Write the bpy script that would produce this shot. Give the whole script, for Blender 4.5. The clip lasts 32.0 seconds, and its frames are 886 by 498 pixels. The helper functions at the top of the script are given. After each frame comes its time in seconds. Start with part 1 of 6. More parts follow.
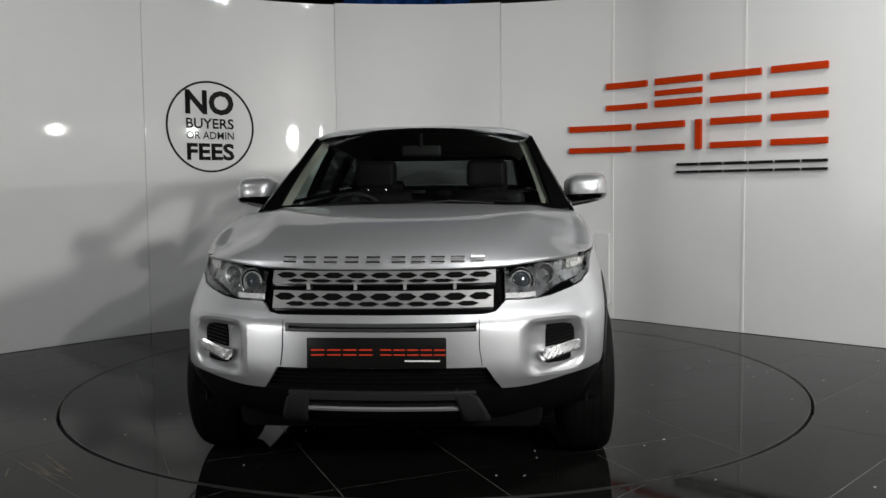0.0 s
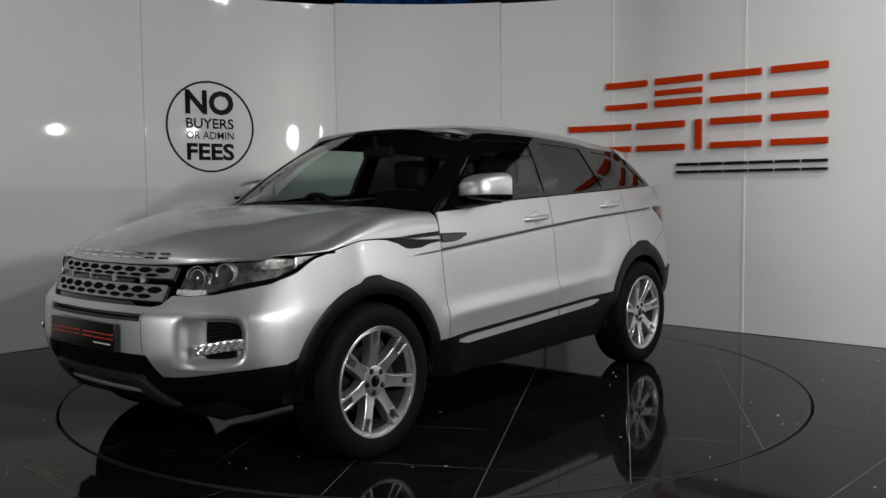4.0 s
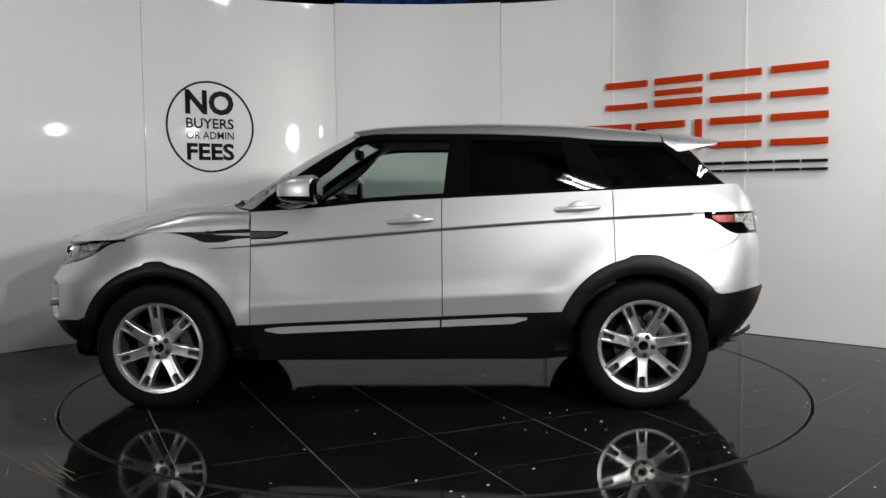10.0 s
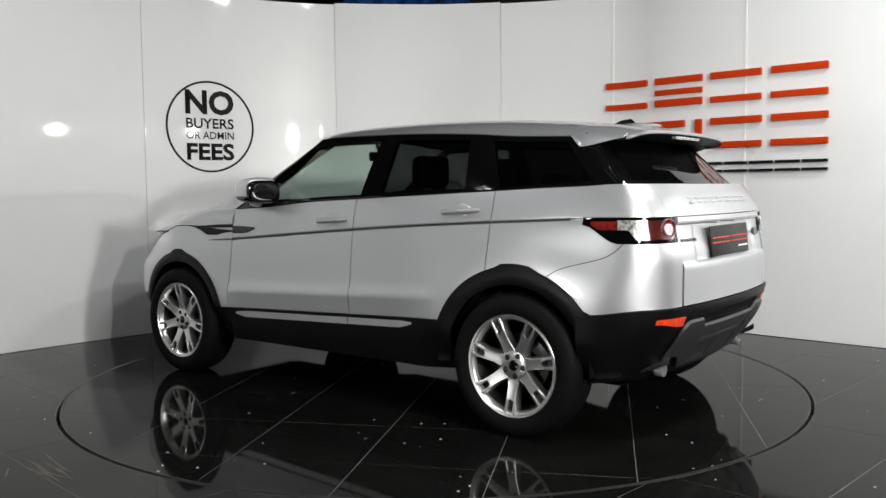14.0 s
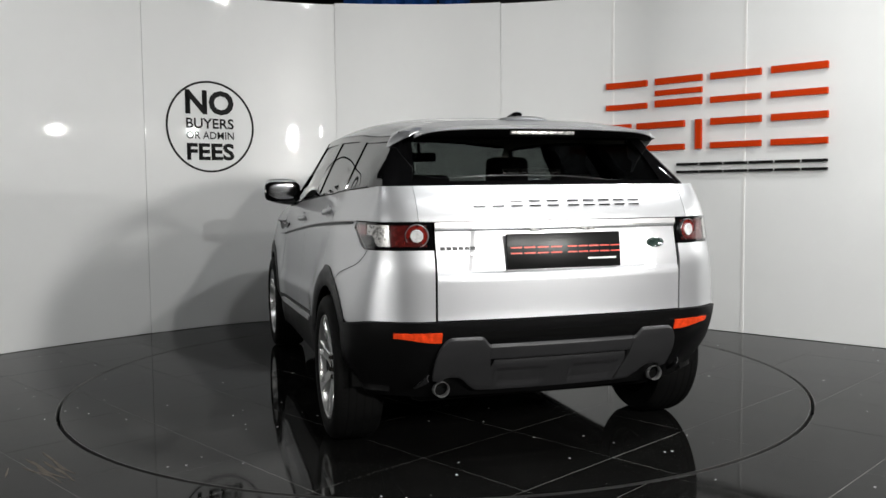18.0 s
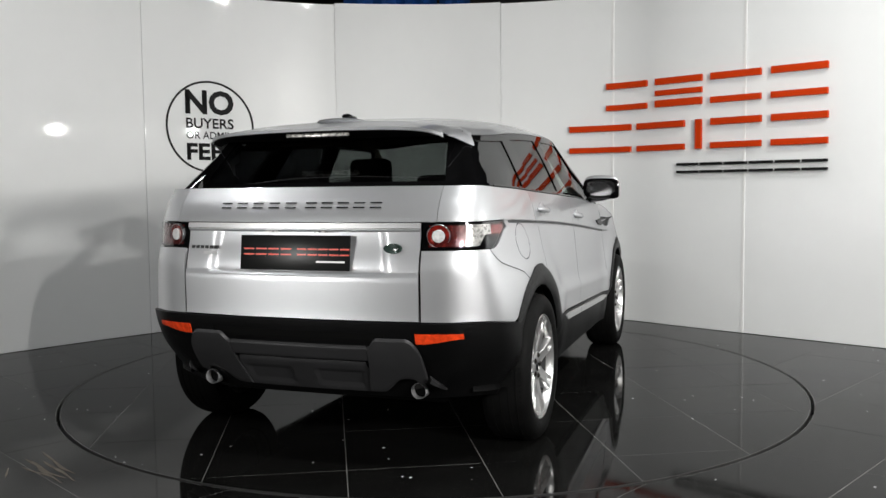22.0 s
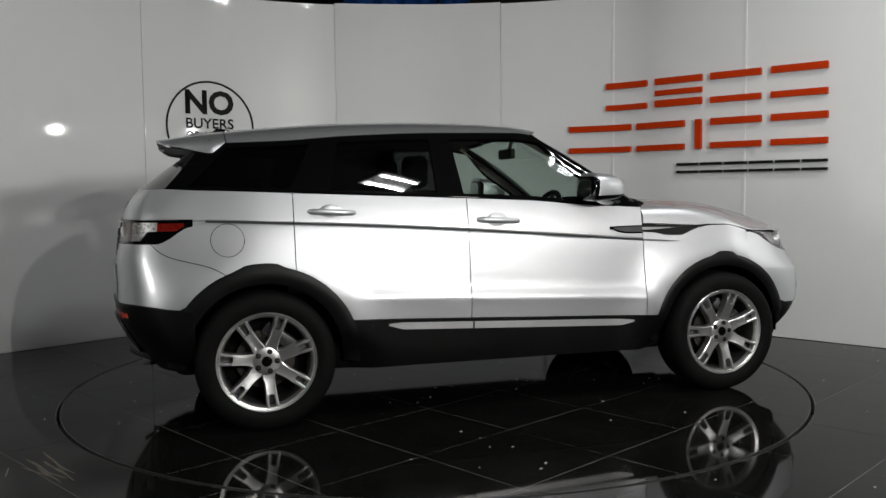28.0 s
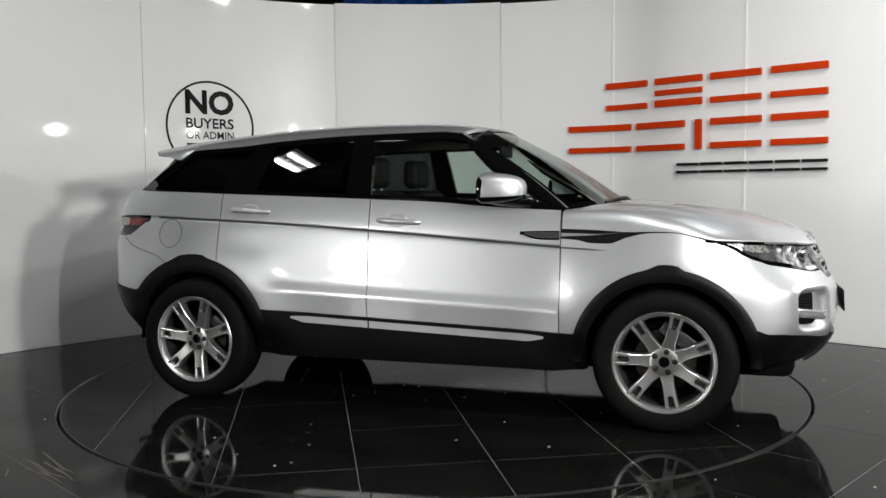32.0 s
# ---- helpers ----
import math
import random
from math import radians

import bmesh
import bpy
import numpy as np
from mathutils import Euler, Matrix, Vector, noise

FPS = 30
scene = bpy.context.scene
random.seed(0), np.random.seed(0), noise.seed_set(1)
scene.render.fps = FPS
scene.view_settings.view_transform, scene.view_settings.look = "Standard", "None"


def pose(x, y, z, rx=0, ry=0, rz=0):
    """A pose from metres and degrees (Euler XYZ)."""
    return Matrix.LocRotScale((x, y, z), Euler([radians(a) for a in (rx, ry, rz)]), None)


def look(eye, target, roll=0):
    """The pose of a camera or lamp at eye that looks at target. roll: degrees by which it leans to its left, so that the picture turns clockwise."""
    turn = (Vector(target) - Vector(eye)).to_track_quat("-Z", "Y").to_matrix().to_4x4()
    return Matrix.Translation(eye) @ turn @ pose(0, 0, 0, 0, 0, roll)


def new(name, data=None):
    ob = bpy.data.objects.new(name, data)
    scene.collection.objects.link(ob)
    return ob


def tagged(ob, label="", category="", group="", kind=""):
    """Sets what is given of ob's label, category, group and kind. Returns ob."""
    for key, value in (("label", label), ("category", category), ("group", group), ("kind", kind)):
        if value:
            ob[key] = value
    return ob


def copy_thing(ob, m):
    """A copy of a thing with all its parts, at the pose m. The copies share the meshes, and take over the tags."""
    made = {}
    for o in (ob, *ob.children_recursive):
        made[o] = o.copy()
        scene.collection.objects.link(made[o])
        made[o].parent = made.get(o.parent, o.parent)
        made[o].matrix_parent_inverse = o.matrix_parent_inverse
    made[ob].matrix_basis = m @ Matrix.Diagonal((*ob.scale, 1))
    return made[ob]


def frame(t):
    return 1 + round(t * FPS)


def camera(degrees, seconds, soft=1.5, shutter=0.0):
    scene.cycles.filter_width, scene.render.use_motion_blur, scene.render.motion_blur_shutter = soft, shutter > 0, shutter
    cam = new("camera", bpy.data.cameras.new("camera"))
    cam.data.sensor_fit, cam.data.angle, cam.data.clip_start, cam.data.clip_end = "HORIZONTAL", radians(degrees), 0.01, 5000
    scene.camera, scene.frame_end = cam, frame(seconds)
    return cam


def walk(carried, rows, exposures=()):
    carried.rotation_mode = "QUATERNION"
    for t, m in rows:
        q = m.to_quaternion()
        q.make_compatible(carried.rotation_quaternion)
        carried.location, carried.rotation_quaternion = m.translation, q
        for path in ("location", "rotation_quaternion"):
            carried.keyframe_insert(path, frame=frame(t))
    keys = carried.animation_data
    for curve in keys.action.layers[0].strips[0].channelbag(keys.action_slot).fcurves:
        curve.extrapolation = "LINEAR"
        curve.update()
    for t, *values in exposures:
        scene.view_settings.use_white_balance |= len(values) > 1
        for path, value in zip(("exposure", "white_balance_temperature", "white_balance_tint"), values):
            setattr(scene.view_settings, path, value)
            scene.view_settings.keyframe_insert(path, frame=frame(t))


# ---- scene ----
import functools

cam = camera(54.83, 32.0, soft=1.5)
STAND = pose(0.0, -5.497, 1.201, 86.081, 0.598, -0.574)
walk(cam, [(0.0, STAND), (32.0, STAND)],
     exposures=[(0.0, 0.25), (1.0, -0.02), (2.0, -0.15), (3.0, -0.22), (6.0, 0.13), (7.0, -0.16), (8.0, -0.16), (9.0, 0.08), (10.0, 0.46), (11.0, 0.50), (12.0, 0.61), (13.0, 0.70),
                (14.0, 0.81), (17.0, 0.69), (18.0, 0.72), (20.0, 0.92), (22.0, 0.80), (23.0, 0.71), (24.0, 0.50), (25.0, 0.42), (28.0, -0.03), (29.0, -0.03), (30.0, 0.16), (31.0, 0.55), (32.0, 0.68)])

# ---- world and lights ----
world = bpy.data.worlds.new("dim_hall")
scene.world = world
world.use_nodes = True
world.node_tree.nodes["Background"].inputs["Color"].default_value = (0.75, 0.85, 1.0, 1)
world.node_tree.nodes["Background"].inputs["Strength"].default_value = 0.02


def area_lamp(name, eye, target, sx, sy, watts, colour=(1, 0.97, 0.93), spread=180):
    data = bpy.data.lights.new(name, "AREA")
    data.shape, data.size, data.size_y, data.energy, data.color, data.spread = "RECTANGLE", sx, sy, watts, colour, radians(spread)
    ob = new(name, data)
    ob.matrix_basis = look(eye, target)
    return ob


# floodlights on stands and an added fill lamp beside camera and stage, strip lights under the hall ceiling
# the second entry is made up to brighten the car's front
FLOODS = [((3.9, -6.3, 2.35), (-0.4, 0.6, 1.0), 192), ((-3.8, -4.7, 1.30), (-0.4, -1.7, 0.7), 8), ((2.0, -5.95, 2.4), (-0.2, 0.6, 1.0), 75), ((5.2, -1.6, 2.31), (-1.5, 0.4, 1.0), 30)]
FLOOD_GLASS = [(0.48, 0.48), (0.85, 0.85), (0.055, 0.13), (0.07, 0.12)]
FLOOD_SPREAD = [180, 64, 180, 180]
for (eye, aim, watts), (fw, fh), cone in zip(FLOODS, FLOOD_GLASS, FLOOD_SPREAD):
    area_lamp("flood_and_fill_beam", eye, aim, fw, fh, watts * 0.70, (1, 0.99, 0.955), cone).data.shape = "ELLIPSE"
# the first mirrors in the windows; the side pair is added as fill light
STRIPS = [(1.35, -3.05, 65, 24), (-3.2, -1.5, 0, 8), (3.2, -1.5, 0, 30)]
for sx, sy, turn, watts in STRIPS:
    for dx in (-0.09, 0.09):
        lamp = area_lamp("tube_light_glow", (sx, sy, 4.27), (sx, sy, 0), 0.035, 0.6, watts, (0.98, 0.985, 0.97))
        lamp.matrix_basis = pose(sx, sy, 4.27, 0, 0, turn) @ pose(dx, 0, 0)

# ---- materials ----


def shader(name):
    m = bpy.data.materials.new(name)
    m.use_nodes = True
    return m, m.node_tree.nodes, m.node_tree.links, m.node_tree.nodes["Principled BSDF"]


def pbr(name, base, rough=0.5, metal=0.0, var=0.12, scale=6.0, rvar=0.1, bump=0.0, bscale=150.0, coat=0.0, coat_rough=0.03, spec=0.5, emit=None, power=0.0):
    """A surface with slow and fine variation of colour and gloss, and fine relief."""
    m, n, l, b = shader(name)
    tc = n.new("ShaderNodeTexCoord")
    slow, fine = n.new("ShaderNodeTexNoise"), n.new("ShaderNodeTexNoise")
    slow.inputs["Scale"].default_value, slow.inputs["Detail"].default_value = scale, 6
    fine.inputs["Scale"].default_value, fine.inputs["Detail"].default_value = bscale, 3
    for t in (slow, fine):
        l.new(tc.outputs["Object"], t.inputs["Vector"])
    add = n.new("ShaderNodeMath")
    add.operation = "MULTIPLY_ADD"
    l.new(fine.outputs["Fac"], add.inputs[0])
    add.inputs[1].default_value = 0.35
    l.new(slow.outputs["Fac"], add.inputs[2])
    ramp = n.new("ShaderNodeMapRange")
    ramp.inputs["From Min"].default_value, ramp.inputs["From Max"].default_value = 0.4, 0.95
    l.new(add.outputs[0], ramp.inputs["Value"])
    mix = n.new("ShaderNodeMix")
    mix.data_type = "RGBA"
    mix.inputs["A"].default_value = (*[v * (1 - var) for v in base], 1)
    mix.inputs["B"].default_value = (*[min(1, v * (1 + var)) for v in base], 1)
    l.new(ramp.outputs["Result"], mix.inputs["Factor"])
    l.new(mix.outputs["Result"], b.inputs["Base Color"])
    rr = n.new("ShaderNodeMapRange")
    rr.inputs["To Min"].default_value, rr.inputs["To Max"].default_value = max(0.0, rough * (1 - rvar)), min(1, rough * (1 + rvar))
    l.new(ramp.outputs["Result"], rr.inputs["Value"])
    l.new(rr.outputs["Result"], b.inputs["Roughness"])
    b.inputs["Metallic"].default_value = metal
    b.inputs["Specular IOR Level"].default_value = spec
    b.inputs["Coat Weight"].default_value, b.inputs["Coat Roughness"].default_value = coat, coat_rough
    if bump:
        bp = n.new("ShaderNodeBump")
        bp.inputs["Strength"].default_value, bp.inputs["Distance"].default_value = bump, 0.002
        l.new(fine.outputs["Fac"], bp.inputs["Height"])
        l.new(bp.outputs["Normal"], b.inputs["Normal"])
    if emit:
        b.inputs["Emission Color"].default_value, b.inputs["Emission Strength"].default_value = (*emit, 1), power
    return m


def pane(name, tint, gloss_ior=1.5, gloss_rough=0.005):
    """Thin glass: what lies behind shows through the tint, with a mirror gloss that grows at a slant."""
    m = bpy.data.materials.new(name)
    m.use_nodes = True
    n, l = m.node_tree.nodes, m.node_tree.links
    n.remove(n["Principled BSDF"])
    clear, gloss, mix, slant = n.new("ShaderNodeBsdfTransparent"), n.new("ShaderNodeBsdfGlossy"), n.new("ShaderNodeMixShader"), n.new("ShaderNodeLayerWeight")
    power, fres = n.new("ShaderNodeMath"), n.new("ShaderNodeMath")
    power.operation, fres.operation = "POWER", "MULTIPLY_ADD"
    slant.inputs["Blend"].default_value, power.inputs[1].default_value = 0.5, 5.0
    f0 = ((gloss_ior - 1) / (gloss_ior + 1)) ** 2 * 1.8
    fres.inputs[1].default_value, fres.inputs[2].default_value = 1 - f0, f0
    l.new(slant.outputs["Facing"], power.inputs[0])
    l.new(power.outputs[0], fres.inputs[0])
    clear.inputs["Color"].default_value = (*tint, 1)
    gloss.inputs["Roughness"].default_value = gloss_rough
    l.new(fres.outputs[0], mix.inputs[0])
    l.new(clear.outputs[0], mix.inputs[1])
    l.new(gloss.outputs[0], mix.inputs[2])
    l.new(mix.outputs[0], n["Material Output"].inputs["Surface"])
    return m


def tile_black(name):
    """Polished black granite tile with sparse bright flecks and faint wipe marks."""
    m = pbr(name, (0.005, 0.005, 0.0048), 0.05, var=0.4, scale=3.0, rvar=0.6, spec=0.07)
    n, l, b = m.node_tree.nodes, m.node_tree.links, m.node_tree.nodes["Principled BSDF"]
    tc, vor, near, rare, both_, mix = (n.new("ShaderNode" + k) for k in ("TexCoord", "TexVoronoi", "Math", "Math", "Math", "Mix"))
    vor.inputs["Scale"].default_value = 20
    l.new(tc.outputs["Object"], vor.inputs["Vector"])
    near.operation, rare.operation, both_.operation = "LESS_THAN", "GREATER_THAN", "MULTIPLY"
    l.new(vor.outputs["Distance"], near.inputs[0])
    near.inputs[1].default_value = 0.105
    sep = n.new("ShaderNodeSeparateColor")
    l.new(vor.outputs["Color"], sep.inputs[0])
    l.new(sep.outputs[0], rare.inputs[0])
    rare.inputs[1].default_value = 0.925
    l.new(near.outputs[0], both_.inputs[0])
    l.new(rare.outputs[0], both_.inputs[1])
    mix.data_type = "RGBA"
    old = b.inputs["Base Color"].links[0].from_socket
    l.new(old, mix.inputs["A"])
    mix.inputs["B"].default_value = (0.95, 0.95, 0.97, 1)
    l.new(both_.outputs[0], mix.inputs["Factor"])
    l.new(mix.outputs["Result"], b.inputs["Base Color"])
    return m


M_WALL = pbr("white_gloss_panel", (0.76, 0.77, 0.77), 0.34, var=0.02, scale=1.2, rvar=0.2, bump=0.02, bscale=7, coat=0.3, coat_rough=0.03)
M_TRIM = pbr("white_trim", (0.78, 0.78, 0.77), 0.35, var=0.03)
M_TILE = tile_black("polished_black_tile")
M_GROUT = pbr("grey_grout", (0.17, 0.17, 0.165), 0.75, var=0.35, scale=9, bump=0.2)
M_BLACKGAP = pbr("black_gap", (0.004, 0.004, 0.004), 0.9, var=0.1)
M_HALL = pbr("dark_hall_paint", (0.012, 0.012, 0.014), 0.8, var=0.3, scale=1.5)
M_CEIL = pbr("dark_hall_ceiling", (0.014, 0.014, 0.016), 0.8, var=0.3, scale=1.0)
M_BLUE = pbr("blue_cloth", (0.01, 0.10, 0.42), 0.7, var=0.5, scale=4, bump=0.3, bscale=20)
M_RED = pbr("red_acrylic", (0.50, 0.038, 0.004), 0.5, var=0.06, spec=0.05)
M_SIGNBLACK = pbr("black_acrylic", (0.006, 0.006, 0.006), 0.35, var=0.1, spec=0.15)
M_VINYL = pbr("black_vinyl", (0.010, 0.010, 0.010), 0.5, var=0.1, spec=0.12)
M_TUBE = pbr("lit_tube", (0.9, 0.9, 0.9), 0.5, emit=(0.97, 0.98, 1.0), power=14)
M_FLOOD = pbr("lit_flood_glass", (0.9, 0.9, 0.9), 0.5, emit=(1, 0.96, 0.9), power=60)
# glow of the added fill lamp
M_SOFT = pbr("lit_fill_cloth", (0.9, 0.9, 0.9), 0.8, emit=(0.95, 0.98, 1.0), power=1.6)
M_STAND = pbr("black_stand_metal", (0.02, 0.02, 0.02), 0.45, metal=0.6)

# ---- mesh helpers ----


def part(name, bm, material, parent, label=""):
    me = bpy.data.meshes.new(name)
    bm.to_mesh(me)
    bm.free()
    return link_mesh(name, me, material, parent, label)


def link_mesh(name, me, material, parent, label="", sharp=38):
    me.shade_smooth()
    me.set_sharp_from_angle(angle=radians(sharp))
    if material and not me.materials:
        me.materials.append(material)
    ob = new(name, me)
    ob.parent = parent
    if label:
        ob["label"] = label
    return ob


def thing(name, label, category, m=None, group="", kind=""):
    ob = new(name)
    ob.empty_display_size = 0.1
    if m is not None:
        ob.matrix_basis = m
    return tagged(ob, label, category, group, kind)


def box_into(bm, x0, x1, y0, y1, z0, z1, bevel=0.0, m=None, seg=2):
    r = bmesh.ops.create_cube(bm, size=1.0)
    vs = r["verts"]
    for v in vs:
        v.co = Vector(((x0 + x1) / 2 + v.co.x * (x1 - x0), (y0 + y1) / 2 + v.co.y * (y1 - y0), (z0 + z1) / 2 + v.co.z * (z1 - z0)))
    if bevel:
        es = list({e for v in vs for e in v.link_edges})
        r = bmesh.ops.bevel(bm, geom=es, offset=bevel, segments=seg, affect="EDGES", profile=0.5)
        vs = list({v for f in r["faces"] for v in f.verts} | {v for v in vs if v.is_valid})
    if m is not None:
        bmesh.ops.transform(bm, matrix=m, verts=vs)
    return vs


def box(x0, x1, y0, y1, z0, z1, bevel=0.0, m=None):
    bm = bmesh.new()
    box_into(bm, x0, x1, y0, y1, z0, z1, bevel, m)
    return bm


def tube_into(bm, pts, r, seg=10, caps=True):
    """A round bar along a line of points; r is one radius or one for each point."""
    pts = [Vector(p) for p in pts]
    rs = r if hasattr(r, "__len__") else [r] * len(pts)
    rings = []
    for i, p in enumerate(pts):
        d = (pts[min(i + 1, len(pts) - 1)] - pts[max(i - 1, 0)]).normalized()
        a = d.orthogonal().normalized()
        if rings:
            a = (last - d * last.dot(d)).normalized()
        last = a
        b = d.cross(a)
        rings.append([bm.verts.new(p + rs[i] * (math.cos(t) * a + math.sin(t) * b)) for t in (2 * math.pi * k / seg for k in range(seg))])
    for q, s in zip(rings, rings[1:]):
        for k in range(seg):
            bm.faces.new((q[k], q[(k + 1) % seg], s[(k + 1) % seg], s[k]))
    if caps:
        bm.faces.new(rings[0][::-1])
        bm.faces.new(rings[-1])
    return bm


def lathe_into(bm, profile, seg=48, axis="y", close=False):
    """Turns (radius, height) points about the axis through the origin."""
    rings = []
    for r, h in profile:
        ring = []
        for k in range(seg):
            t = 2 * math.pi * k / seg
            c, s = r * math.cos(t), r * math.sin(t)
            ring.append(bm.verts.new({"y": (c, h, s), "z": (c, s, h), "x": (h, c, s)}[axis]))
        rings.append(ring)
    pairs = list(zip(rings, rings[1:])) + ([(rings[-1], rings[0])] if close else [])
    for q, s in pairs:
        for k in range(seg):
            bm.faces.new((q[k], q[(k + 1) % seg], s[(k + 1) % seg], s[k]))
    bmesh.ops.recalc_face_normals(bm, faces=bm.faces)
    return bm


def plate_into(bm, outline, d0, d1, place):
    """A flat shape with thickness: outline of (a, b), pushed from depth d0 to d1; place(a, b, d) gives the point."""
    lo = [bm.verts.new(place(a, b, d0)) for a, b in outline]
    hi = [bm.verts.new(place(a, b, d1)) for a, b in outline]
    k = len(outline)
    bm.faces.new(lo[::-1])
    bm.faces.new(hi)
    for i in range(k):
        bm.faces.new((lo[i], lo[(i + 1) % k], hi[(i + 1) % k], hi[i]))
    return bm


def smooth_line(xs, ys):
    """A smooth curve through points, without overshoot; xs in rising or falling order."""
    xs, ys = np.array(xs, float), np.array(ys, float)
    if xs[0] > xs[-1]:
        xs, ys = xs[::-1], ys[::-1]
    h, d = np.diff(xs), np.diff(ys) / np.diff(xs)
    m = np.zeros(len(xs))
    for i in range(1, len(xs) - 1):
        if d[i - 1] * d[i] > 0:
            w1, w2 = 2 * h[i] + h[i - 1], h[i] + 2 * h[i - 1]
            m[i] = (w1 + w2) / (w1 / d[i - 1] + w2 / d[i])
    m[0], m[-1] = d[0], d[-1]

    def at(x):
        x = min(max(x, xs[0]), xs[-1])
        i = min(int(np.searchsorted(xs, x, "right")) - 1, len(h) - 1)
        t = (x - xs[i]) / h[i]
        return float(ys[i] * (1 + 2 * t) * (1 - t) ** 2 + m[i] * h[i] * t * (1 - t) ** 2 + ys[i + 1] * t * t * (3 - 2 * t) + m[i + 1] * h[i] * t * t * (t - 1))
    return at


# ---- the curved wall ----
WALL_H = 2.95
_wx = smooth_line(range(14), [-4.9, -4.35, -3.8, -3.3, -2.33, -1.68, -0.9, 0.0, 0.9, 1.64, 2.08, 2.53, 3.33, 5.6])
_wy = smooth_line(range(14), [-1.6, -0.6, 0.28, 0.92, 1.92, 2.39, 2.655, 2.735, 2.62, 2.32, 1.90, 1.47, 0.72, -1.4])
_fine = np.array([(_wx(k / 40), _wy(k / 40)) for k in range(13 * 40 + 1)])
_run = np.concatenate([[0], np.cumsum(np.hypot(*np.diff(_fine, axis=0).T))])


def wall_at(s):
    """The point of the wall's face s metres along it, and the level direction out of it into the stage."""
    x, y = np.interp(s, _run, _fine[:, 0]), np.interp(s, _run, _fine[:, 1])
    e = 0.06
    t = Vector((np.interp(s + e, _run, _fine[:, 0]) - np.interp(s - e, _run, _fine[:, 0]), np.interp(s + e, _run, _fine[:, 1]) - np.interp(s - e, _run, _fine[:, 1]))).normalized()
    return Vector((x, y)), Vector((t.y, -t.x)), t


def wall_s(x):
    """How far along the wall its face has this x."""
    return float(np.interp(x, _fine[:, 0], _run))


def on_wall(s, z, d):
    p, n, _ = wall_at(s)
    return Vector((p.x + n.x * d, p.y + n.y * d, z))


def wall_slab(s0, s1, z0, z1, d0, d1, step=0.08):
    k = max(1, int(round((s1 - s0) / step)))
    bm = bmesh.new()
    rows = []
    for i in range(k + 1):
        s = s0 + (s1 - s0) * i / k
        rows.append([bm.verts.new(on_wall(s, z, d)) for z, d in ((z0, d1), (z1, d1), (z1, d0), (z0, d0))])
    for a, b in zip(rows, rows[1:]):
        for j in range(4):
            bm.faces.new((a[j], a[(j + 1) % 4], b[(j + 1) % 4], b[j]))
    bm.faces.new(rows[0])
    bm.faces.new(rows[-1][::-1])
    bmesh.ops.recalc_face_normals(bm, faces=bm.faces)
    return bm


wall = thing("wall_back", "tall curved wall of glossy white panels behind the turntable", "wall", kind="structure")
_seams = [0.0] + [wall_s(x) for x in (-4.2, -2.45, -0.92, 0.64, 1.635, 2.53, 3.6)] + [float(_run[-1])]
for i, (s0, s1) in enumerate(zip(_seams, _seams[1:])):
    top = WALL_H + (0.012 if i in (3,) else 0.0)
    part("panel", wall_slab(s0 + 0.002, s1 - 0.002, 0.004, top, -0.05, 0.0), M_WALL, wall)
part("wall_core", wall_slab(0.01, float(_run[-1]) - 0.01, 0.0, WALL_H - 0.02, -0.09, -0.012, 0.15), M_TRIM, wall)
for x in (1.635, 2.53):
    s = wall_s(x)
    part("joint_strip", wall_slab(s - 0.014, s + 0.006, 0.004, WALL_H, 0.0005, 0.006), M_TRIM, wall)
s = wall_s(1.61)
hatch = thing("wall_hatch", "low white access panel boxed onto the wall", "panel", kind="structure")
part("panel", wall_slab(s - 0.6, s, 0.14, 0.79, 0.001, 0.03), M_WALL, hatch)
part("recess", wall_slab(s - 0.6, s + 0.012, 0.01, 0.13, 0.001, 0.006), M_TRIM, hatch)

# ---- the hall round the stage ----
hall = thing("hall", "dark showroom hall round the stage", "hall", kind="structure")
for args in ((-9, 9, 9.0, 9.2, 0, 4.6), (-9, 9, -14.2, -14.0, 0, 4.6), (-9.2, -9, -14, 9, 0, 4.6), (9, 9.2, -14, 9, 0, 4.6)):
    part("hall_wall", box(*args), M_HALL, hall)
part("ceiling", box(-9.2, 9.2, -14.2, 9.2, 4.6, 4.75), M_CEIL, thing("ceiling", "dark ceiling of the hall", "ceiling", kind="structure"))


def strip_light(x, y, turn):
    ob = thing("strip_light", "twin-tube fluorescent strip light under the ceiling, out of view", "lamp", pose(x, y, 4.3, 0, 0, turn), "strip lights")
    part("housing", box(-0.14, 0.14, -0.36, 0.36, 0.02, 0.09, 0.01), M_TRIM, ob)
    for dx in (-0.09, 0.09):
        part("tube", tube_into(bmesh.new(), [(dx, -0.33, 0.0), (dx, 0.33, 0.0)], 0.024, 10), M_TUBE, ob)
    for dx in (-0.1, 0.1):
        part("hanger", tube_into(bmesh.new(), [(0, dx * 3, 0.09), (0, dx * 3, 0.3)], 0.004, 6), M_STAND, ob)
    return ob


for sx, sy, turn, _ in STRIPS:
    strip_light(sx, sy, turn)


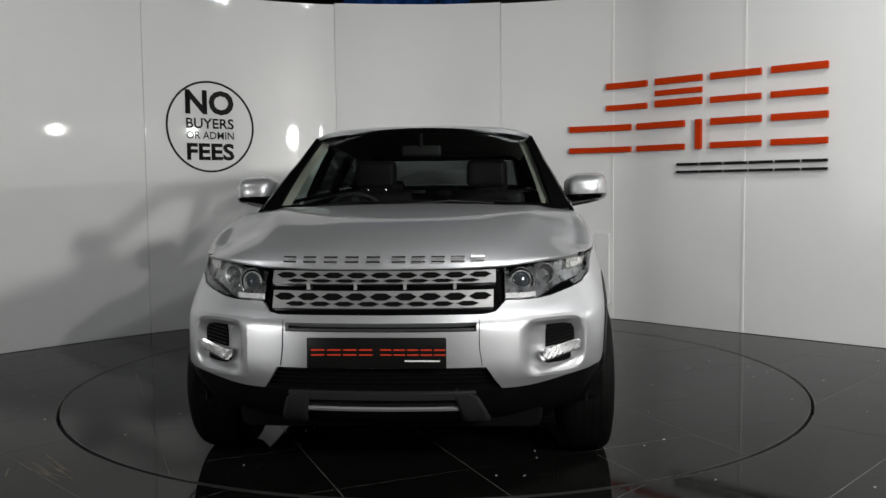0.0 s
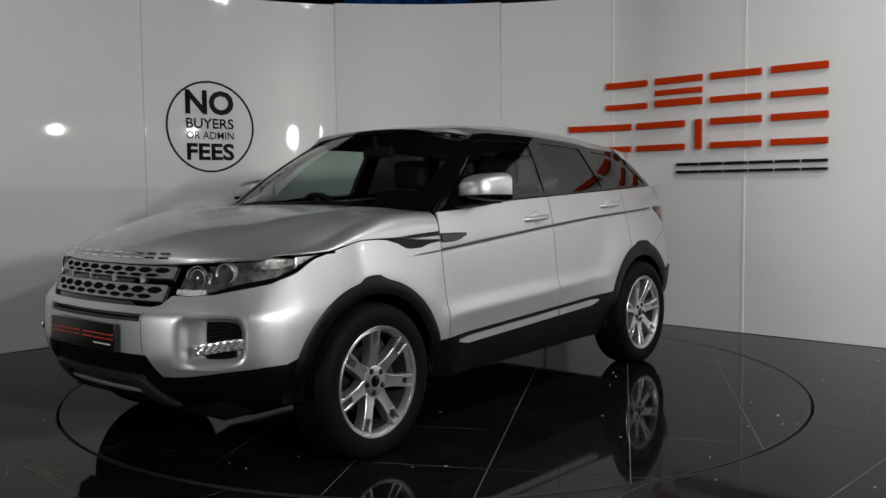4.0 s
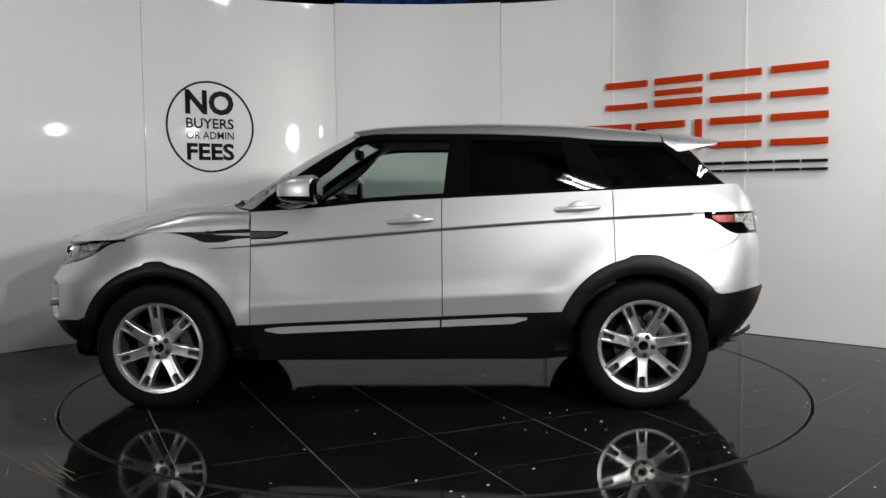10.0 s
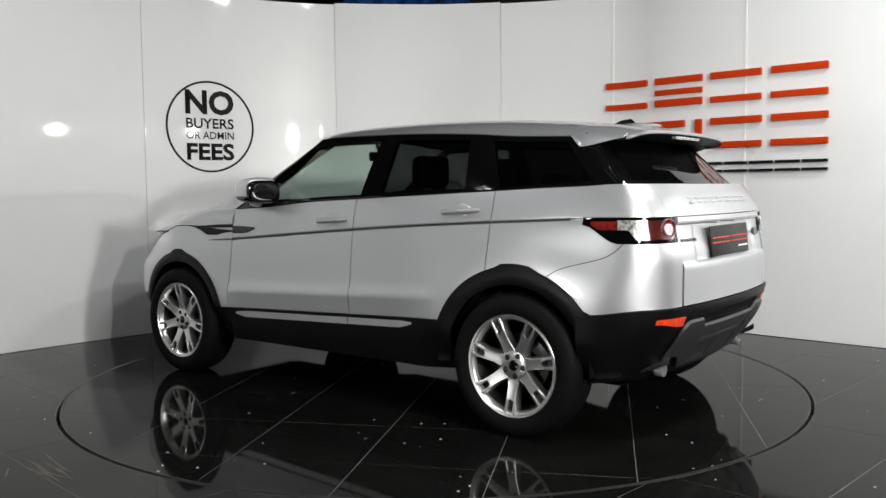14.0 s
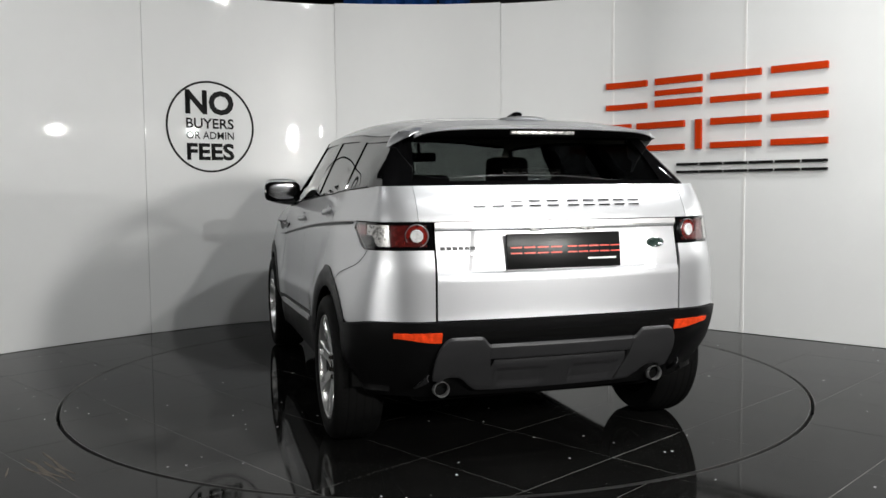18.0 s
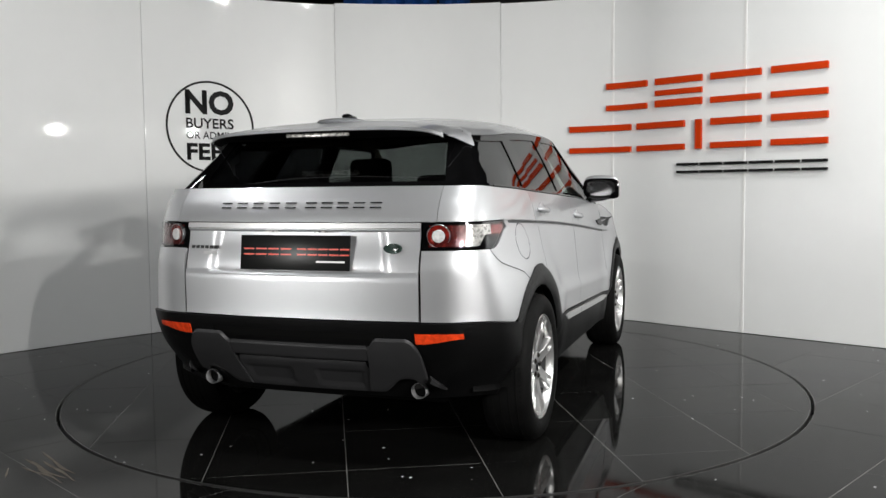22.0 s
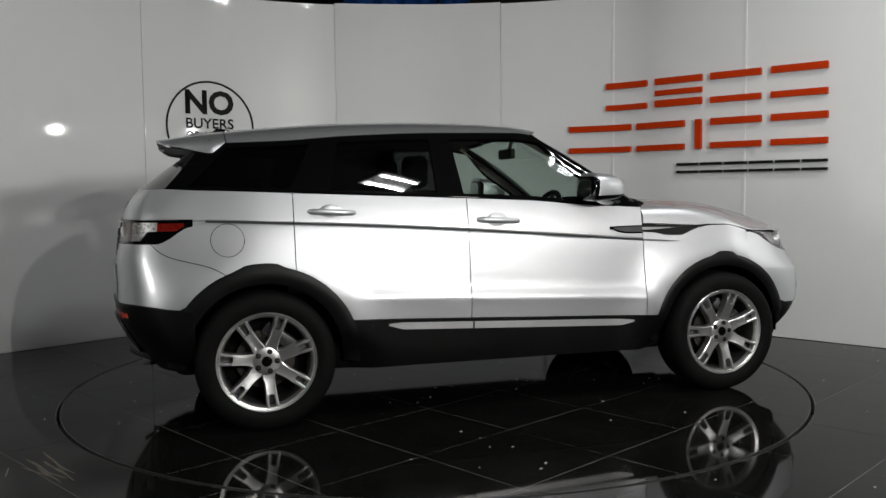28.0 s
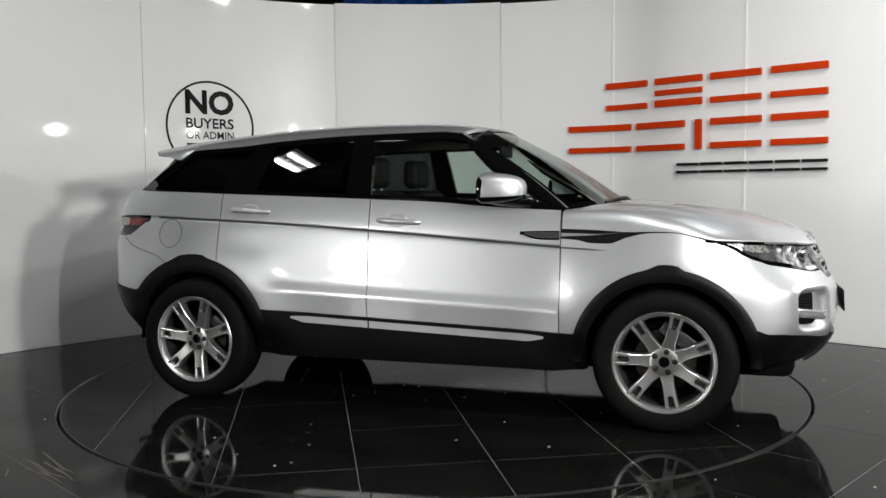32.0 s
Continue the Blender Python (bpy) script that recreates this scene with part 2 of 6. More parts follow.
def flood_light(p, target, wide, high):
    x, y, z = p
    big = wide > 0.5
    # the wide one is the added fill lamp, not a known floodlight
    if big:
        ob = thing("fill_softbox", "wide white fill lamp added out of view on a black tripod stand", "lamp", pose(x, y, 0))
    else:
        ob = thing("flood_light", "square studio floodlight on a black tripod stand", "lamp", pose(x, y, 0), "floodlights")
    d = (Vector(target) - Vector(p)).normalized()
    m = Matrix.Translation((0, 0, z)) @ d.to_track_quat("Y", "Z").to_matrix().to_4x4()
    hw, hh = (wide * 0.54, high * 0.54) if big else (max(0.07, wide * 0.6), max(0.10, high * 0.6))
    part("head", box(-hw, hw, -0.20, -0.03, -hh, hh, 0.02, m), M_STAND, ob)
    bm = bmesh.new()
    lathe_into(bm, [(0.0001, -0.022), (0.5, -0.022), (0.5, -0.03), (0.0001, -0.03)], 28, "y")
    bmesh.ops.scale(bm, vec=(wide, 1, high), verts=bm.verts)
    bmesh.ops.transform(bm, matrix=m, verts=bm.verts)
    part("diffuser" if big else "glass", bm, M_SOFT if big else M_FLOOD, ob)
    part("pole", tube_into(bmesh.new(), [(0, -0.1, 0.25), (0, -0.1, z - hh + 0.02)], 0.010), M_STAND, ob)
    for k in range(3):
        a = 2.1 * k + 0.4
        part("leg", tube_into(bmesh.new(), [(0, -0.1, 0.55), (0.5 * math.cos(a), -0.1 + 0.5 * math.sin(a), 0.012)], 0.011), M_STAND, ob)
    return ob


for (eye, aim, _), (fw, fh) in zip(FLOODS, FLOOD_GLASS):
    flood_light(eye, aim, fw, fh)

# blue cloth hung behind and above the wall
bm = bmesh.new()
for k, (x0, x1, y, d) in enumerate(((-0.98, -0.35, 4.2, 0.05), (-0.42, 0.05, 4.4, 0.05), (0.08, 0.42, 4.3, 0.04))):
    cols = []
    for i in range(13):
        x = x0 + (x1 - x0) * i / 12
        yy = y + d * math.sin(i * 1.3 + k)
        cols.append([bm.verts.new((x, yy, 2.6)), bm.verts.new((x * 1.02, yy + 0.02, 4.2))])
    for a, b in zip(cols, cols[1:]):
        bm.faces.new((a[0], b[0], b[1], a[1]))
bmesh.ops.solidify(bm, geom=bm.faces[:], thickness=0.006)
cloth = thing("blue_cloth", "blue cloth sheets hung behind the white wall", "cloth")
part("sheet", bm, M_BLUE, cloth)

# ---- floor ----
TABLE_R = 2.2455
floor = thing("floor", "polished black floor tiles with thin grey joints round the turntable", "floor", kind="structure")


def ring_slab(r0, r1, z0, z1, half):
    """A square sheet with a round hole."""
    bm = bmesh.new()
    n = 128
    lines = []
    for r_in, z in ((True, z1), (False, z1)):
        ring = []
        for k in range(n):
            t = 2 * math.pi * k / n
            c, s = math.cos(t), math.sin(t)
            r = r0 if r_in else half / max(abs(c), abs(s))
            ring.append(bm.verts.new((r * c, r * s, z)))
        lines.append(ring)
    low = [bm.verts.new((v.co.x, v.co.y, z0)) for v in lines[0]]
    for k in range(n):
        j = (k + 1) % n
        bm.faces.new((lines[0][k], lines[1][k], lines[1][j], lines[0][j]))
        bm.faces.new((low[k], lines[0][k], lines[0][j], low[j]))
    return bm


part("bedding", ring_slab(TABLE_R + 0.016, 0, -0.08, -0.0007, 16.0), M_GROUT, floor)
pit = bmesh.new()
bmesh.ops.create_circle(pit, cap_ends=True, radius=TABLE_R + 0.05, segments=96, matrix=pose(0, 0, -0.09))
part("pit_base", pit, M_BLACKGAP, floor)


def clip_tile(corners, keep_inside, radius, seg=3):
    """Cuts a square tile along the circle; returns the outline or None."""
    inside = [math.hypot(*c) < radius for c in corners]
    if all(i == keep_inside for i in inside):
        mid = [((corners[k][0] + corners[(k + 1) % 4][0]) / 2, (corners[k][1] + corners[(k + 1) % 4][1]) / 2) for k in range(4)]
        if all((math.hypot(*c) < radius) == keep_inside for c in mid):
            return list(corners)
    dense = []
    for k in range(4):
        a, b = corners[k], corners[(k + 1) % 4]
        for i in range(40):
            f = i / 40
            dense.append((a[0] + (b[0] - a[0]) * f, a[1] + (b[1] - a[1]) * f))
    ok = [(math.hypot(*p) < radius) == keep_inside for p in dense]
    if not any(ok):
        return None
    out, n = [], len(dense)
    start = next((k for k in range(n) if ok[k] and not ok[k - 1]), 0)
    k = 0
    while k < n:
        i = (start + k) % n
        if ok[i]:
            if i % 40 == 0 or not ok[i - 1] or not ok[(i + 1) % n]:
                out.append(dense[i])
            k += 1
        else:
            a = out[-1]
            while k < n and not ok[(start + k) % n]:
                k += 1
            b = dense[(start + k) % n]
            t0, t1 = math.atan2(a[1], a[0]), math.atan2(b[1], b[0])
            dt = (t1 - t0 + math.pi) % (2 * math.pi) - math.pi
            for q in range(0, 9):
                t = t0 + dt * q / 8
                out.append((radius * math.cos(t), radius * math.sin(t)))
    clean = [p for j, p in enumerate(out) if math.dist(p, out[j - 1]) > 1e-4]
    return clean if len(clean) > 2 else None


def lay_tiles(parent, turn, off_a, off_b, size, gap, keep_inside, radius, reach, z=0.0):
    ca, sa = math.cos(turn), math.sin(turn)
    k = int(reach / size) + 2
    rest = bmesh.new()
    made = []
    for i in range(-k, k):
        for j in range(-k, k):
            a0, a1 = off_a + i * size + gap / 2, off_a + (i + 1) * size - gap / 2
            b0, b1 = off_b + j * size + gap / 2, off_b + (j + 1) * size - gap / 2
            cs = [(a * ca - b * sa, a * sa + b * ca) for a, b in ((a0, b0), (a1, b0), (a1, b1), (a0, b1))]
            mx, my = (cs[0][0] + cs[2][0]) / 2, (cs[0][1] + cs[2][1]) / 2
            if math.hypot(mx, my) > reach:
                continue
            outline = clip_tile(cs, keep_inside, radius)
            if not outline:
                continue
            near = math.hypot(mx, my) < 4.6 and my < 3.2
            bm = bmesh.new() if near else rest
            dz = random.uniform(-0.0003, 0.0003)
            plate_into(bm, outline, z - 0.012, z + dz, lambda a, b, d: (a, b, d))
            if near:
                bmesh.ops.recalc_face_normals(bm, faces=bm.faces)
                made.append(part("tile", bm, M_TILE, parent))
    if len(rest.faces):
        bmesh.ops.recalc_face_normals(rest, faces=rest.faces)
        tagged(part("tile_field", rest, M_TILE, parent), kind="stuff")
    else:
        rest.free()
    return made


lay_tiles(floor, radians(45), -0.14, -0.285, 0.6, 0.003, False, TABLE_R + 0.018, 8.5)

table = thing("turntable", "round turning stage of polished black tiles set flush in the floor", "turntable")
bm = bmesh.new()
lathe_into(bm, [(0.0001, -0.0007), (TABLE_R - 0.004, -0.0007), (TABLE_R - 0.004, -0.07), (0.0001, -0.07)], 128, "z")
part("deck", bm, M_GROUT, table)
lay_tiles(table, radians(26.9), -0.012, 0.016, 0.602, 0.003, True, TABLE_R - 0.009, 3.0)
bm = bmesh.new()
lathe_into(bm, [(TABLE_R - 0.008, -0.03), (TABLE_R - 0.008, 0.0004), (TABLE_R - 0.003, 0.0004), (TABLE_R - 0.003, -0.03)], 160, "z")
part("rim_band", bm, pbr("dark_rim_steel", (0.05, 0.05, 0.05), 0.4, metal=0.6), table)

# ---- signs ----
badge = thing("round_sign", "round black vinyl notice on the white wall", "sign")
_bs, _bz, _br = wall_s(-1.995), 1.788, 0.405


def bent_text(body, width, s_mid, z_mid, d, thick=0.002, weight=0.0, height=None):
    """A line of lettering laid round the wall."""
    cu = bpy.data.curves.new("lettering", "FONT")
    cu.body, cu.align_x, cu.align_y, cu.resolution_u, cu.offset = body, "CENTER", "CENTER", 3, weight
    ob = bpy.data.objects.new("lettering", cu)
    scene.collection.objects.link(ob)
    bpy.context.view_layer.update()
    me = bpy.data.meshes.new_from_object(ob.evaluated_get(bpy.context.evaluated_depsgraph_get()))
    bpy.data.objects.remove(ob)
    bpy.data.curves.remove(cu)
    xs, ys = [v.co.x for v in me.vertices], [v.co.y for v in me.vertices]
    k = width / (max(xs) - min(xs))
    kz = height / (max(ys) - min(ys)) if height else k
    mx, my = (max(xs) + min(xs)) / 2, (max(ys) + min(ys)) / 2
    bm = bmesh.new()
    bm.from_mesh(me)
    bpy.data.meshes.remove(me)
    for v in bm.verts:
        v.co = on_wall(s_mid + (v.co.x - mx) * k, z_mid + (v.co.y - my) * kz, d)
    bmesh.ops.solidify(bm, geom=bm.faces[:], thickness=thick)
    return bm


bm = bmesh.new()
n = 96
for r in (_br, _br - 0.018):
    for d in (0.001, 0.004):
        for k in range(n):
            t = 2 * math.pi * k / n
            bm.verts.new(on_wall(_bs + r * math.cos(t), _bz + r * math.sin(t), d))
bm.verts.ensure_lookup_table()
for k in range(n):
    j = (k + 1) % n
    q = [bm.verts[b * n + k] for b in range(4)], [bm.verts[b * n + j] for b in range(4)]
    for a, b in ((0, 1), (1, 3), (3, 2), (2, 0)):
        bm.faces.new((q[0][a], q[1][a], q[1][b], q[0][b]))
bmesh.ops.recalc_face_normals(bm, faces=bm.faces)
part("ring", bm, M_VINYL, badge)
for body, w, dz, wt, hh in (("NO", 0.45, 0.215, 0.035, 0.215), ("BUYERS", 0.44, 0.03, 0.015, 0.09), ("OR ADMIN", 0.44, -0.075, 0.005, 0.065), ("FEES", 0.44, -0.22, 0.03, 0.15)):
    part("lettering", bent_text(body, w, _bs, _bz + dz, 0.004, weight=wt, height=hh), M_VINYL, badge)

# the firm's sign: plain raised bars in its colours
sign = thing("wall_sign", "large raised sign of red and black bars on the white wall", "sign")


def sign_bars(x0, x1, z_of, h, bars, material):
    """Bars that fill the cell between two x of the wall; z_of gives the cell's foot."""
    s0, s1 = wall_s(x0), wall_s(x1)
    for a, b in bars:
        z = z_of
        part("sign_bar", wall_slab(s0, s1, z + a * h, z + b * h, 0.004, 0.034, 0.1), material, sign)


for x0, x1 in ((1.585, 1.894), (1.954, 2.263), (2.32, 2.628), (2.688, 3.004)):
    sign_bars(x0, x1, 1.905, 0.247, ((0.0, 0.24), (0.40, 0.58), (0.78, 1.0)) if x0 == 1.954 else ((0.0, 0.2), (0.78, 1.0)), M_RED)
for x0, x1 in ((1.27, 1.78), (1.827, 2.15), (2.225, 2.263), (2.323, 2.632), (2.692, 3.008)):
    sign_bars(x0, x1, 1.53, 0.248, ((0.0, 1.0),) if x0 == 2.225 else ((0.0, 0.2), (0.78, 1.0)), M_RED)
for k in range(6):
    x0 = 2.103 + k * 0.1535
    sign_bars(x0, x0 + 0.138, 1.328, 0.086, ((0.0, 0.24), (0.74, 1.0)), M_SIGNBLACK)


# wavy reflection of lights painted as brownish marks on the tiles
M_REFLECTION = pbr("brown_reflection", (0.075, 0.062, 0.048), 0.7, var=0.6, scale=30, bscale=220, bump=0.3)
for line, wide in (([(-1.849, -1.554), (-1.728, -1.699), (-1.639, -1.807), (-1.562, -1.873)], 0.016), ([(-1.871, -1.665), (-1.781, -1.749), (-1.705, -1.842), (-1.577, -1.932)], 0.024),
                   ([(-1.84, -1.773), (-1.755, -1.84), (-1.666, -1.893), (-1.571, -1.991)], 0.014), ([(-1.78, -1.696), (-1.701, -1.779), (-1.631, -1.845), (-1.525, -1.97)], 0.018), ([(-1.893, -1.784), (-1.867, -1.848), (-1.837, -1.922)], 0.009)):
    fx, fy = smooth_line(range(len(line)), [a for a, _ in line]), smooth_line(range(len(line)), [b for _, b in line])
    bm = bmesh.new()
    last = None
    for k in range(17):
        q = k / 16 * (len(line) - 1)
        d = Vector((fy(q + 0.05) - fy(q - 0.05), fx(q - 0.05) - fx(q + 0.05), 0)).normalized() * wide * 0.55 * (0.35 + 0.65 * math.sin(math.pi * k / 16)) * (1 + 0.25 * math.sin(k * 0.8))
        pair_ = [bm.verts.new(Vector((fx(q), fy(q), 0.0006)) + d), bm.verts.new(Vector((fx(q), fy(q), 0.0006)) - d * 0.7)]
        if last:
            bm.faces.new((last[0], last[1], pair_[1], pair_[0]))
        last = pair_
    bmesh.ops.recalc_face_normals(bm, faces=bm.faces)
    part("reflection_mark", bm, M_REFLECTION, floor, "brownish wavy reflection painted on the floor")
# ---- the car ----
CAR_SEAT = pose(0.165, -0.036, 0)
M_PAINT = pbr("silver_metallic_paint", (0.525, 0.533, 0.552), 0.42, metal=0.80, var=0.02, scale=1.0, rvar=0.06, bump=0.06, bscale=1800, coat=0.85, coat_rough=0.03)
M_CLAD = pbr("black_textured_plastic", (0.0035, 0.0035, 0.0037), 0.38, var=0.2, bump=0.2, bscale=700, spec=0.16)
M_GLOSSB = pbr("gloss_black_trim", (0.002, 0.002, 0.0022), 0.03, var=0.1)
M_GRILLE = pbr("grille_silver_grey", (0.42, 0.42, 0.43), 0.34, metal=0.7, var=0.06)
M_FOG = pbr("faceted_lamp_reflector", (0.86, 0.86, 0.86), 0.2, metal=0.35, var=0.35, scale=70, bump=0.9, bscale=75, coat=0.8)
M_LINER = pbr("lamp_liner", (0.20, 0.203, 0.21), 0.28, metal=0.8, var=0.75, scale=22, coat=0.4)
M_GREYP = pbr("grey_satin_plastic", (0.034, 0.034, 0.036), 0.42, metal=0.3, var=0.08, bump=0.1, bscale=500)
M_GREYD = pbr("dark_grey_plastic", (0.045, 0.045, 0.048), 0.5, var=0.12, bump=0.15, bscale=500)
M_FACET = pbr("bright_faceted_reflector", (0.78, 0.78, 0.78), 0.2, metal=0.75, var=0.4, scale=60)
# grey for the shadow under the waist crease, laid on as a strip
M_WAISTSHADE = pbr("waist_crease_shade", (0.085, 0.087, 0.09), 0.4, metal=0.4, var=0.08)
M_BRIGHT = pbr("satin_aluminium", (0.60, 0.60, 0.61), 0.38, metal=0.7, var=0.05)
M_PIPE = pbr("dull_exhaust_steel", (0.26, 0.24, 0.21), 0.28, metal=1.0, var=0.25, scale=20)
M_CHROME = pbr("chrome", (0.80, 0.80, 0.81), 0.12, metal=1.0, var=0.03)
M_ALLOY = pbr("silver_alloy", (0.62, 0.62, 0.62), 0.3, metal=0.92, var=0.05, coat=0.7)
M_RUBBER = pbr("tyre_rubber", (0.005, 0.005, 0.005), 0.6, var=0.25, scale=14, bump=0.15, bscale=260, spec=0.05)
M_UNDER = pbr("underbody_black", (0.002, 0.002, 0.002), 0.9, var=0.2, spec=0.1)
M_DISC = pbr("brake_disc", (0.05, 0.045, 0.04), 0.55, metal=1.0, var=0.2)
M_GLASS = pane("window_glass", (0.68, 0.76, 0.72))
M_TINT = pane("privacy_glass", (0.05, 0.053, 0.056))
M_TINTREAR = pane("rear_privacy_glass", (0.11, 0.115, 0.115))
M_LENS = pane("lamp_lens", (0.94, 0.95, 0.96), 1.28)
M_TAILLENS = pane("tail_lamp_lens", (0.92, 0.92, 0.93), 1.22, 0.07)
M_REDLENS = pbr("red_lens", (0.19, 0.011, 0.007), 0.16, metal=0.3, var=0.6, scale=60, bump=0.6, bscale=120, coat=1.0)
M_REDDEEP = pbr("smoked_red_lens", (0.07, 0.008, 0.007), 0.2, metal=0.2, var=0.6, scale=50, bump=0.5, bscale=110, coat=1.0)
M_REFLECTOR = pbr("orange_red_reflector", (0.72, 0.055, 0.012), 0.12, var=0.35, scale=40, coat=1.0)
M_CLEARLENS = pbr("clear_ribbed_lens", (0.38, 0.375, 0.36), 0.28, metal=0.4, var=0.6, scale=55, bump=0.7, bscale=90, coat=0.3)
M_LEATHER = pbr("black_leather", (0.008, 0.0079, 0.0078), 0.55, var=0.25, bump=0.3, bscale=300, spec=0.15)
M_CREAM = pbr("cream_lining", (0.30, 0.29, 0.25), 0.8, var=0.08, bump=0.1)
M_PLATE = pbr("black_plate_board", (0.006, 0.006, 0.006), 0.3, var=0.2, spec=0.2)
M_WHITE = pbr("white_print", (0.7, 0.7, 0.7), 0.4, var=0.05)
M_ORANGE = pbr("red_print", (0.55, 0.04, 0.014), 0.4, var=0.05)
M_BADGE = pbr("dark_green_badge", (0.02, 0.035, 0.03), 0.2, var=0.1, coat=1.0)

car = thing("car", "silver five-door sport utility car with black wheel-arch trims", "car", CAR_SEAT)

ARCH_F, ARCH_R, WHEEL_Z = 1.33, -1.33, 0.352
W_ = smooth_line([-2.1, -1.75, -1.33, -0.9, -0.3, 0.4, 0.8, 1.33, 1.6, 1.75, 2.0], [0.825, 0.886, 0.910, 0.909, 0.91, 0.908, 0.905, 0.905, 0.885, 0.86, 0.78])
PROFILE = smooth_line([0.2, 0.35, 0.48, 0.56, 0.592, 0.60, 0.608, 0.668, 0.75, 0.9, 1.0, 1.1, 1.2, 1.26], [-0.045, -0.012, 0.003, 0.0105, 0.0140, 0.0146, 0.0124, -0.0055, -0.0125, -0.0250, -0.037, -0.058, -0.088, -0.112])
PLAIN = smooth_line([0.2, 0.35, 0.5, 0.65, 0.8, 0.9, 1.0, 1.1, 1.2, 1.26], [-0.17, -0.075, 0.0, 0.0, -0.012, -0.026, -0.036, -0.058, -0.088, -0.112])
WAIST = smooth_line([-1.7, -1.19, -0.79, -0.24, 0.45, 0.82, 1.04], [1.063, 1.041, 1.021, 0.986, 0.934, 0.906, 0.894])
BELT = smooth_line([-1.95, -1.76, -1.46, -1.18, -0.81, -0.24, 0.14, 0.44, 0.83, 1.0], [1.226, 1.221, 1.211, 1.199, 1.184, 1.161, 1.144, 1.118, 1.097, 1.09])


def sill_z(x):
    return 0.508 - 0.0385 * x


def tail_line(x):
    """The lower edge of the silver rear corner."""
    return 0.655 - 0.026 * fade(x, -1.97, -1.72)


def fade(v, a, b):
    t = min(max((v - a) / (b - a), 0), 1)
    return t * t * (3 - 2 * t)


@functools.lru_cache(maxsize=None)
def side_y(x, z):
    """Half the car's width at a place along it and a height."""
    k = fade(x, -0.95, -0.72) * (1 - fade(x, 0.78, 0.9))
    zz = z - (0.017 - 0.041 * x) * (1 - fade(z, 0.75, 0.95))
    y = W_(x) + k * PROFILE(zz) + (1 - k) * PLAIN(z)
    for ax, r0 in ((ARCH_F, 0.47), (ARCH_R, 0.49)):
        r = math.hypot(x - ax, z - WHEEL_Z)
        y += 0.024 * math.exp(-((r - r0) / 0.15) ** 2)
    y -= 0.006 * fade(-x, 1.2, 1.7) * fade(z, 0.75, 1.05)
    y -= 0.032 * fade(x, 1.38, 1.72) * fade(z, 0.70, 0.92)
    if -1.68 < x < 1.04:
        g = (z - WAIST(x)) / 0.0062
        y -= 0.013 * math.exp(-g * g) * fade(x, -1.68, -1.6) * (1 - fade(x, 0.80, 0.83))
    return y


NOSE = smooth_line([0.2, 0.26, 0.33, 0.40, 0.46, 0.55, 0.65, 0.70, 0.722, 0.76, 0.80, 0.90, 0.95, 0.985, 1.02], [1.80, 1.95, 2.085, 2.145, 2.175, 2.195, 2.192, 2.186, 2.170, 2.142, 2.128, 2.08, 2.05, 2.01, 1.93])
TAIL = smooth_line([0.2, 0.28, 0.34, 0.42, 0.5, 0.6, 0.655, 0.68, 0.86, 1.0, 1.07, 1.15, 1.22, 1.26], [-1.86, -1.885, -1.925, -1.978, -2.028, -2.072, -2.084, -2.083, -2.085, -2.055, -2.045, -2.01, -1.955, -1.93])
FY = [0.0, 0.25, 0.45, 0.60, 0.71, 0.80]
FDX = [0.0, -0.012, -0.047, -0.100, -0.168, -0.262]
RY = [0.82, 0.766, 0.676, 0.5, 0.25, 0.0]
RDX = [0.19, 0.105, 0.056, 0.028, 0.006, 0.0]
_fu_y = smooth_line([k / 7 for k in range(6)], FY)


def u_front(y):
    """The station at which the nose is y from the middle."""
    a, b = 0.0, 5 / 7
    for _ in range(40):
        m = (a + b) / 2
        if _fu_y(m) < y:
            a = m
        else:
            b = m
    return a


SEVENTHS = [k / 7 for k in range(8)]


def u_side(x):
    return 1 + (1.5 - x) / 3.0


_ru_y = smooth_line([k / 7 for k in range(6)], [0.0, 0.25, 0.5, 0.676, 0.766, 0.82])


def u_rear(y):
    a, b = 0.0, 5 / 7
    for _ in range(40):
        m = (a + b) / 2
        if _ru_y(m) < y:
            a = m
        else:
            b = m
    return 3 - a


